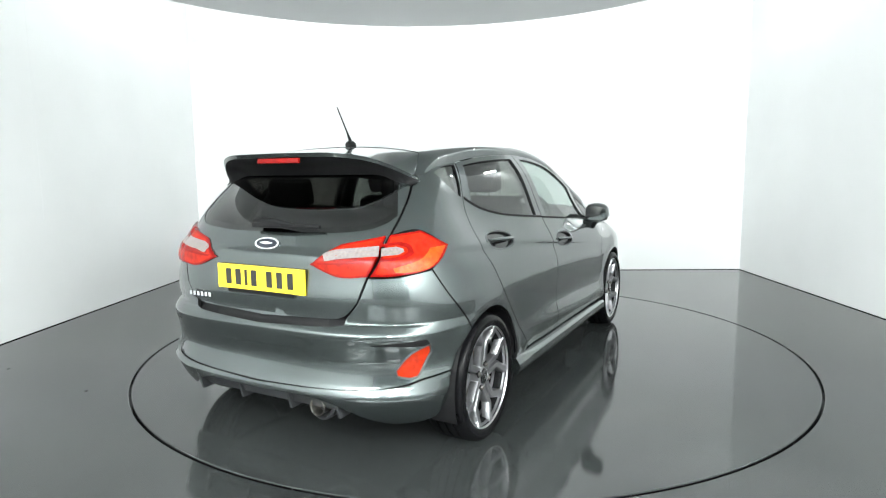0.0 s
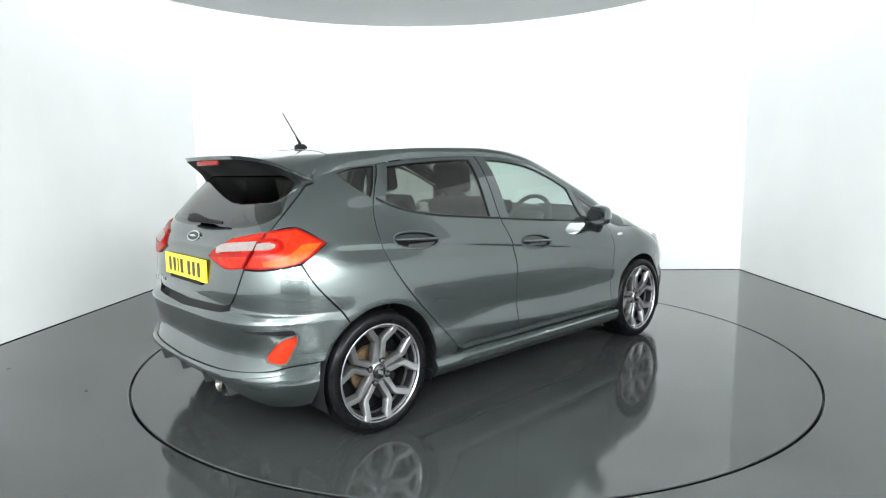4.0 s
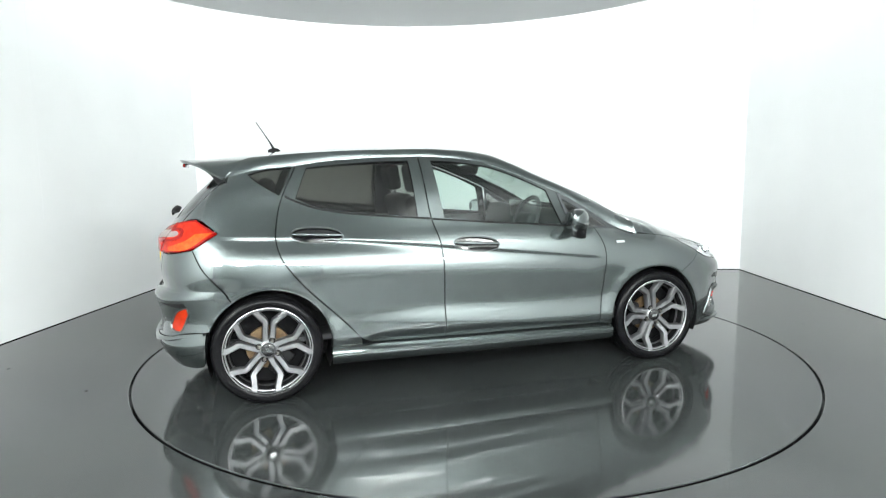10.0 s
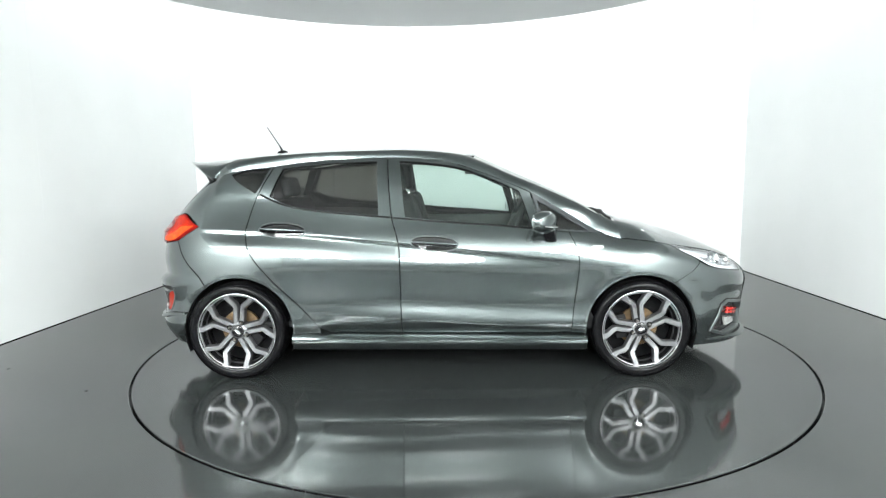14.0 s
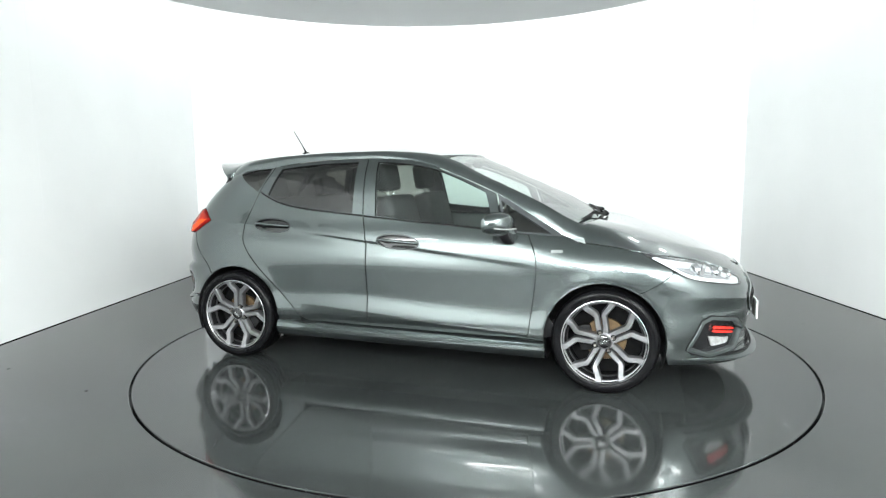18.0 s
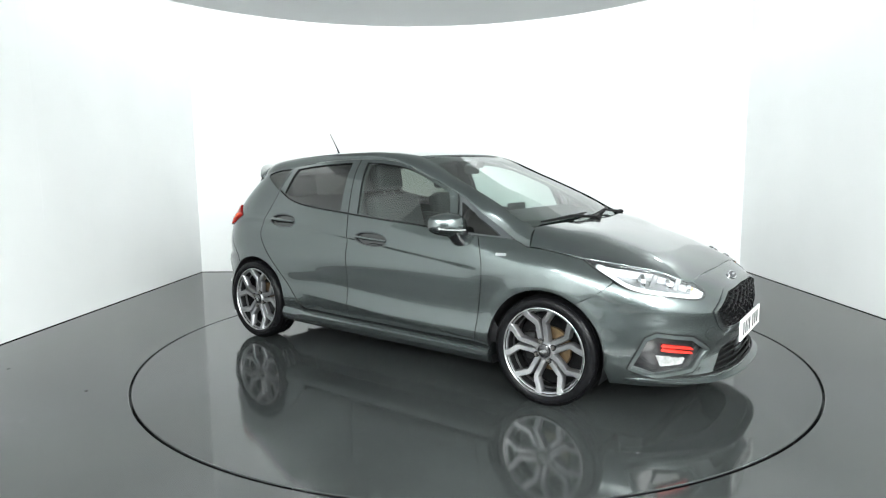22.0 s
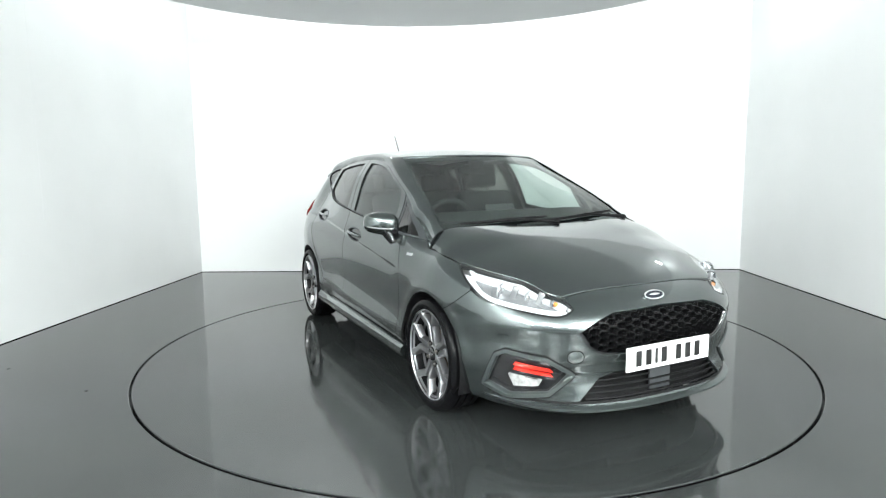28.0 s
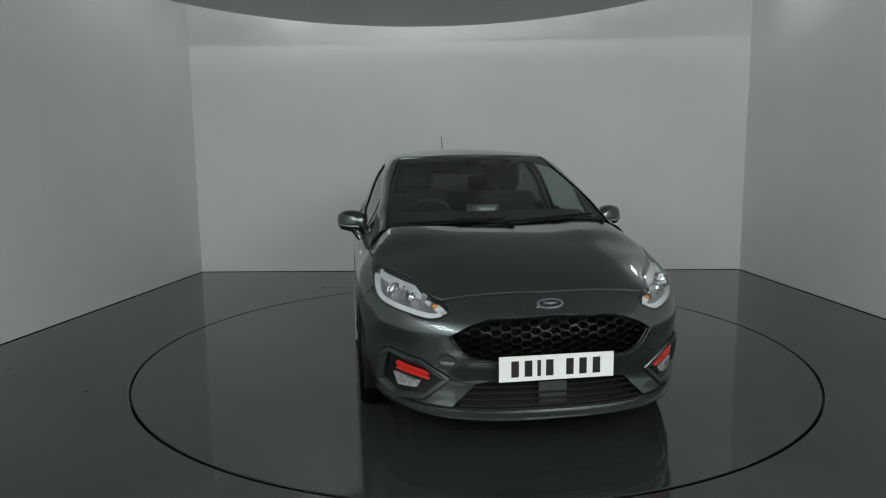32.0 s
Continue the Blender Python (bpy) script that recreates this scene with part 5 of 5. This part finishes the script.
for i in range(len(sections) - 1):
    for k in range(8):
        bm.faces.new((top_rows[i][k], top_rows[i][k + 1], top_rows[i + 1][k + 1], top_rows[i + 1][k]))
    bm.faces.new((top_rows[i][8], lip[i], lip[i + 1], top_rows[i + 1][8]))
bmesh.ops.recalc_face_normals(bm, faces=bm.faces)
if sum(f.normal.z for f in bm.faces) < 0:
    bmesh.ops.reverse_faces(bm, faces=bm.faces)
spoiler = link("roof_spoiler", bm, PAINT, gate, "body-coloured roof spoiler over the rear window")
# glossy black underside from the spoiler's edge in to the glass
bm = bmesh.new()
rows = []
for row in sections:
    y = row[8].y
    a = row[8] + Vector((0.011, 0, -0.0175))
    zb = 1.262 - 0.05 * ease(0.40, 0.60, abs(y))
    b = Vector((tail(ty(min(abs(y), 0.57), zb)[0], zb)[0] - 0.004, y * 0.97, zb))
    rows.append([bm.verts.new(a.lerp(b, q) + Vector((0, 0, 0.022 * math.sin(math.pi * q) * (1 - abs(y) / 0.62)))) for q in (0, 0.2, 0.4, 0.6, 0.8, 1)])
for a, b in zip(rows, rows[1:]):
    for k in range(5):
        bm.faces.new((a[k], b[k], b[k + 1], a[k + 1]))
bmesh.ops.recalc_face_normals(bm, faces=bm.faces)
link("spoiler_base", bm, BLACK, spoiler)
link("brake_light", block(0.014, 0.25, 0.024, 0.005, 2, (-1.893, 0, 1.328), (0, 12, 0)), RED_LENS, spoiler, "red high-level brake light")
# aerial
aer = link("aerial_base", ball(0.042, 0.018, 0.024, (-1.345, 0, roof_z(-1.345, 0) + 0.004)), BLACK, roof_panel)
link("aerial_rod", tube([(-1.350, 0, 1.440), (-1.375, 0, 1.485), (-1.452, 0, 1.606)], [0.009, 0.004, 0.003], 8), BLACK, aer, "slanted black roof aerial")

# wheels
def wheel_bar(points, widths, y0, d):
    """A faceted spoke: points in the wheel's plane with half widths; y0 outer face, d depth."""
    bm = bmesh.new()
    rings = []
    for i, (p, w) in enumerate(zip(points, widths)):
        p = Vector(p)
        t = (Vector(points[min(i + 1, len(points) - 1)]) - Vector(points[max(i - 1, 0)])).normalized()
        n = Vector((-t.y, t.x))
        y = y0[i]
        w *= 1.16
        ring = [(p + n * w, y + d), (p + n * w, y + 0.009), (p + n * w * 0.68, y), (p - n * w * 0.68, y), (p - n * w, y + 0.009), (p - n * w, y + d)]
        rings.append([bm.verts.new((q.x, yy, q.y)) for q, yy in ring])
    for a, b in zip(rings, rings[1:]):
        for k in range(6):
            bm.faces.new((a[k], a[(k + 1) % 6], b[(k + 1) % 6], b[k]))
    bm.faces.new(rings[0])
    bm.faces.new(rings[-1])
    bmesh.ops.recalc_face_normals(bm, faces=bm.faces)
    return bm


R = HUB
tyre_bm = lathe([(0.236, -0.088), (0.246, -0.097), (0.264, -0.103), (0.284, -0.099), (0.295, -0.090), (R - 0.002, -0.078), (R, -0.050), (R, -0.046), (R - 0.008, -0.045), (R - 0.008, -0.037),
                 (R, -0.036), (R, -0.005), (R - 0.008, -0.004), (R - 0.008, 0.004), (R, 0.005), (R, 0.036), (R - 0.008, 0.037), (R - 0.008, 0.045), (R, 0.046), (R - 0.002, 0.078),
                 (0.290, 0.095), (0.262, 0.103), (0.225, 0.09)], 72)
wheel = link("wheel", lathe([(0.232, -0.092), (0.236, -0.089), (0.230, -0.084), (0.222, -0.080), (0.212, -0.060), (0.205, 0.03), (0.225, 0.085), (0.232, 0.09)], 72), BARREL, car, "alloy wheel with split spokes on a low tyre")
link("tyre", tyre_bm, RUBBER, wheel)
link("rim_edge", lathe([(0.2345, -0.089), (0.236, -0.0935), (0.233, -0.0945), (0.2305, -0.092), (0.229, -0.086)], 72), ALLOY_BRIGHT, wheel)
link("rim_step", lathe([(0.2275, -0.080), (0.2235, -0.0835), (0.2185, -0.082), (0.2165, -0.072)], 72), ALLOY, wheel)
link("inner_lip", lathe([(0.2145, -0.030), (0.2055, -0.034), (0.2035, -0.020)], 72), ALLOY, wheel)
link("rim_groove", lathe([(0.2295, -0.086), (0.2285, -0.074), (0.2265, -0.074)], 72), BLACK, wheel)
link("hub", lathe([(0.062, -0.030), (0.058, -0.056), (0.048, -0.064), (0.040, -0.070), (0.037, -0.066), (0.001, -0.066)], 40), ALLOY, wheel)
cap = link("centre_cap", lathe([(0.036, -0.066), (0.034, -0.074), (0.029, -0.077), (0.001, -0.078)], 32), GLOSS_BLACK, wheel)
link("cap_mark", prism(oval(0.021, 0.009), 0.080, pose(0, 0, 0)), CHROME, cap)
for k in range(4):
    a = radians(17 + 90 * k)
    nut = lathe([(0.0105, -0.060), (0.0105, -0.073), (0.008, -0.078), (0.001, -0.079)], 10)
    bmesh.ops.translate(nut, vec=(0.054 * math.cos(a), 0, 0.054 * math.sin(a)), verts=nut.verts)
    socket = lathe([(0.0165, -0.052), (0.0165, -0.0675), (0.0145, -0.0685), (0.0130, -0.066), (0.001, -0.066)], 16)
    bmesh.ops.translate(socket, vec=(0.054 * math.cos(a), 0, 0.054 * math.sin(a)), verts=socket.verts)
    link("nut_socket", socket, BLACK, wheel)
    link("wheel_nut", nut, SATIN_METAL, wheel)
for k in range(5):
    for sgn in (-1, 1):
        base = radians(90 + 72 * k)

        def at(r, deg, base=base, sgn=sgn):
            return r * math.cos(base + sgn * radians(deg)), r * math.sin(base + sgn * radians(deg))
        link("spoke", wheel_bar([at(0.040, 24), at(0.090, 12.8), at(0.146, 8.3), at(0.158, 9.2), at(0.197, 17.4), at(0.207, 18.8), at(0.230, 19.5)],
                                [0.0155, 0.0140, 0.0138, 0.0158, 0.0152, 0.0165, 0.022], [-0.064, -0.066, -0.070, -0.074, -0.081, -0.083, -0.088], 0.038), ALLOY, wheel)
link("brake_disc", lathe([(0.05, 0.03), (0.06, 0.0), (0.116, 0.0), (0.118, 0.004), (0.118, 0.020), (0.05, 0.022)], 48), BRAKE, wheel, "rusty brown brake disc")
link("brake_caliper", block(0.08, 0.07, 0.15, 0.02, 2, (-0.105, 0.01, 0.02)), BLACK, wheel)
link("barrel_back", lathe([(0.205, 0.045), (0.001, 0.047)], 40), BARREL, wheel)
for ob in (wheel, *wheel.children_recursive):
    if not ob.name.startswith("tyre"):
        for v in ob.data.vertices:
            v.co.x, v.co.z = v.co.x * 1.03, v.co.z * 1.03
TRACK = 0.752
wheel.matrix_basis = pose(FX, -TRACK, HUB, 0, -9.5, 0)
for x, y, spin, face in ((RX, -TRACK, 221, 0), (FX, TRACK, 10, 180), (RX, TRACK, 33, 180)):
    copy_thing(wheel, pose(x, y, HUB, 0, spin, face))
for x in (FX - 0.005, RX + 0.017):
    for sg in (-1, 1):
        bm = bmesh.new()
        rows = []
        for k in range(25):
            a = radians(-22 + 224 * k / 24)
            rows.append([bm.verts.new((x + 0.342 * math.cos(a), sg * y, 0.305 + 0.342 * math.sin(a))) for y in (0.56, 0.70, 0.832)])
        centre = bm.verts.new((x, sg * 0.56, 0.30))
        for a, b in zip(rows, rows[1:]):
            for k in range(2):
                bm.faces.new((a[k], a[k + 1], b[k + 1], b[k]))
            bm.faces.new((a[0], b[0], centre))
        link("wheel_arch_liner", bm, BLACK, car)

# underside and cabin
link("underbody", block(3.30, 1.10, 0.10, 0.02, 2, (-0.15, 0, 0.225)), BLACK, car)
link("cabin_floor", block(2.5, 1.50, 0.04, 0.01, 1, (-0.45, 0, 0.33)), FABRIC_DARK, car)
link("dashboard", block(0.42, 1.36, 0.26, 0.09, 4, (0.60, 0, 0.86), (0, 12, 0)), FABRIC_DARK, car, "dark soft-touch dashboard")
link("dash_screen", block(0.02, 0.22, 0.13, 0.008, 2, (0.40, 0, 0.99), (0, -8, 0)), GLOSS_BLACK, car)
for sg in (-1, 1):
    link("door_card", block(1.42, 0.03, 0.50, 0.012, 2, (-0.32, sg * 0.755, 0.66)), FABRIC_DARK, car)
ring = bmesh.new()
rings = []
for k in range(40):
    a = 2 * math.pi * k / 40
    rings.append([ring.verts.new(((0.178 + 0.016 * math.cos(b)) * math.cos(a), (0.178 + 0.016 * math.cos(b)) * math.sin(a), 0.016 * math.sin(b))) for b in [2 * math.pi * q / 8 for q in range(8)]])
for k in range(40):
    for q in range(8):
        ring.faces.new((rings[k][q], rings[(k + 1) % 40][q], rings[(k + 1) % 40][(q + 1) % 8], rings[k][(q + 1) % 8]))
bmesh.ops.transform(ring, matrix=pose(0.30, -0.36, 0.925, 0, -66, 0), verts=ring.verts)
sw = link("steering_wheel", ring, FABRIC_DARK, car)
link("steering_boss", block(0.07, 0.20, 0.12, 0.03, 3, (0.315, -0.36, 0.925), (0, -66 + 90, 0)), FABRIC_DARK, sw)
link("steering_column", tube([(0.32, -0.36, 0.92), (0.55, -0.36, 0.84)], 0.04, 12), FABRIC_DARK, sw)


def seat(x, y):
    base = link("seat_cushion", block(0.50, 0.50, 0.16, 0.06, 4, (x + 0.26, y, 0.53), (0, -8, 0)), SEAT, car, "dark cloth seat with tall headrest")
    link("backrest", block(0.14, 0.48, 0.60, 0.06, 4, (x - 0.06, y, 0.82), (0, -16, 0)), SEAT, base)
    link("headrest", block(0.10, 0.26, 0.19, 0.045, 4, (x - 0.185, y, 1.235), (0, -10, 0)), SEAT, base)
    for d in (-0.05, 0.05):
        link("headrest_post", tube([(x - 0.150, y + d, 1.09), (x - 0.180, y + d, 1.17)], 0.006, 8), CHROME, base)


seat(-0.30, -0.36)
seat(-0.30, 0.36)
bench = link("rear_bench", block(0.48, 1.26, 0.16, 0.06, 4, (-0.95, 0, 0.55), (0, -8, 0)), SEAT, car, "dark cloth rear bench")
link("backrest", block(0.14, 1.26, 0.56, 0.06, 4, (-1.27, 0, 0.82), (0, -20, 0)), SEAT, bench)
for y in (-0.38, 0.38):
    link("headrest", block(0.09, 0.27, 0.15, 0.04, 4, (-1.40, y, 1.165), (0, -12, 0)), SEAT, bench)
    for d in (-0.05, 0.05):
        link("headrest_post", tube([(-1.365, y + d, 1.04), (-1.385, y + d, 1.10)], 0.006, 8), CHROME, bench)
link("rear_view_mirror", block(0.03, 0.23, 0.065, 0.014, 3, (0.02, 0, 1.285), (0, 8, 10)), BLACK, car)

for ob in car.children:
    ob.matrix_basis = pose(0, BODY_Y, 0) @ ob.matrix_basis


def motions():
    walk(turntable, turn_rows())
    walk(car, turn_rows())


motions()
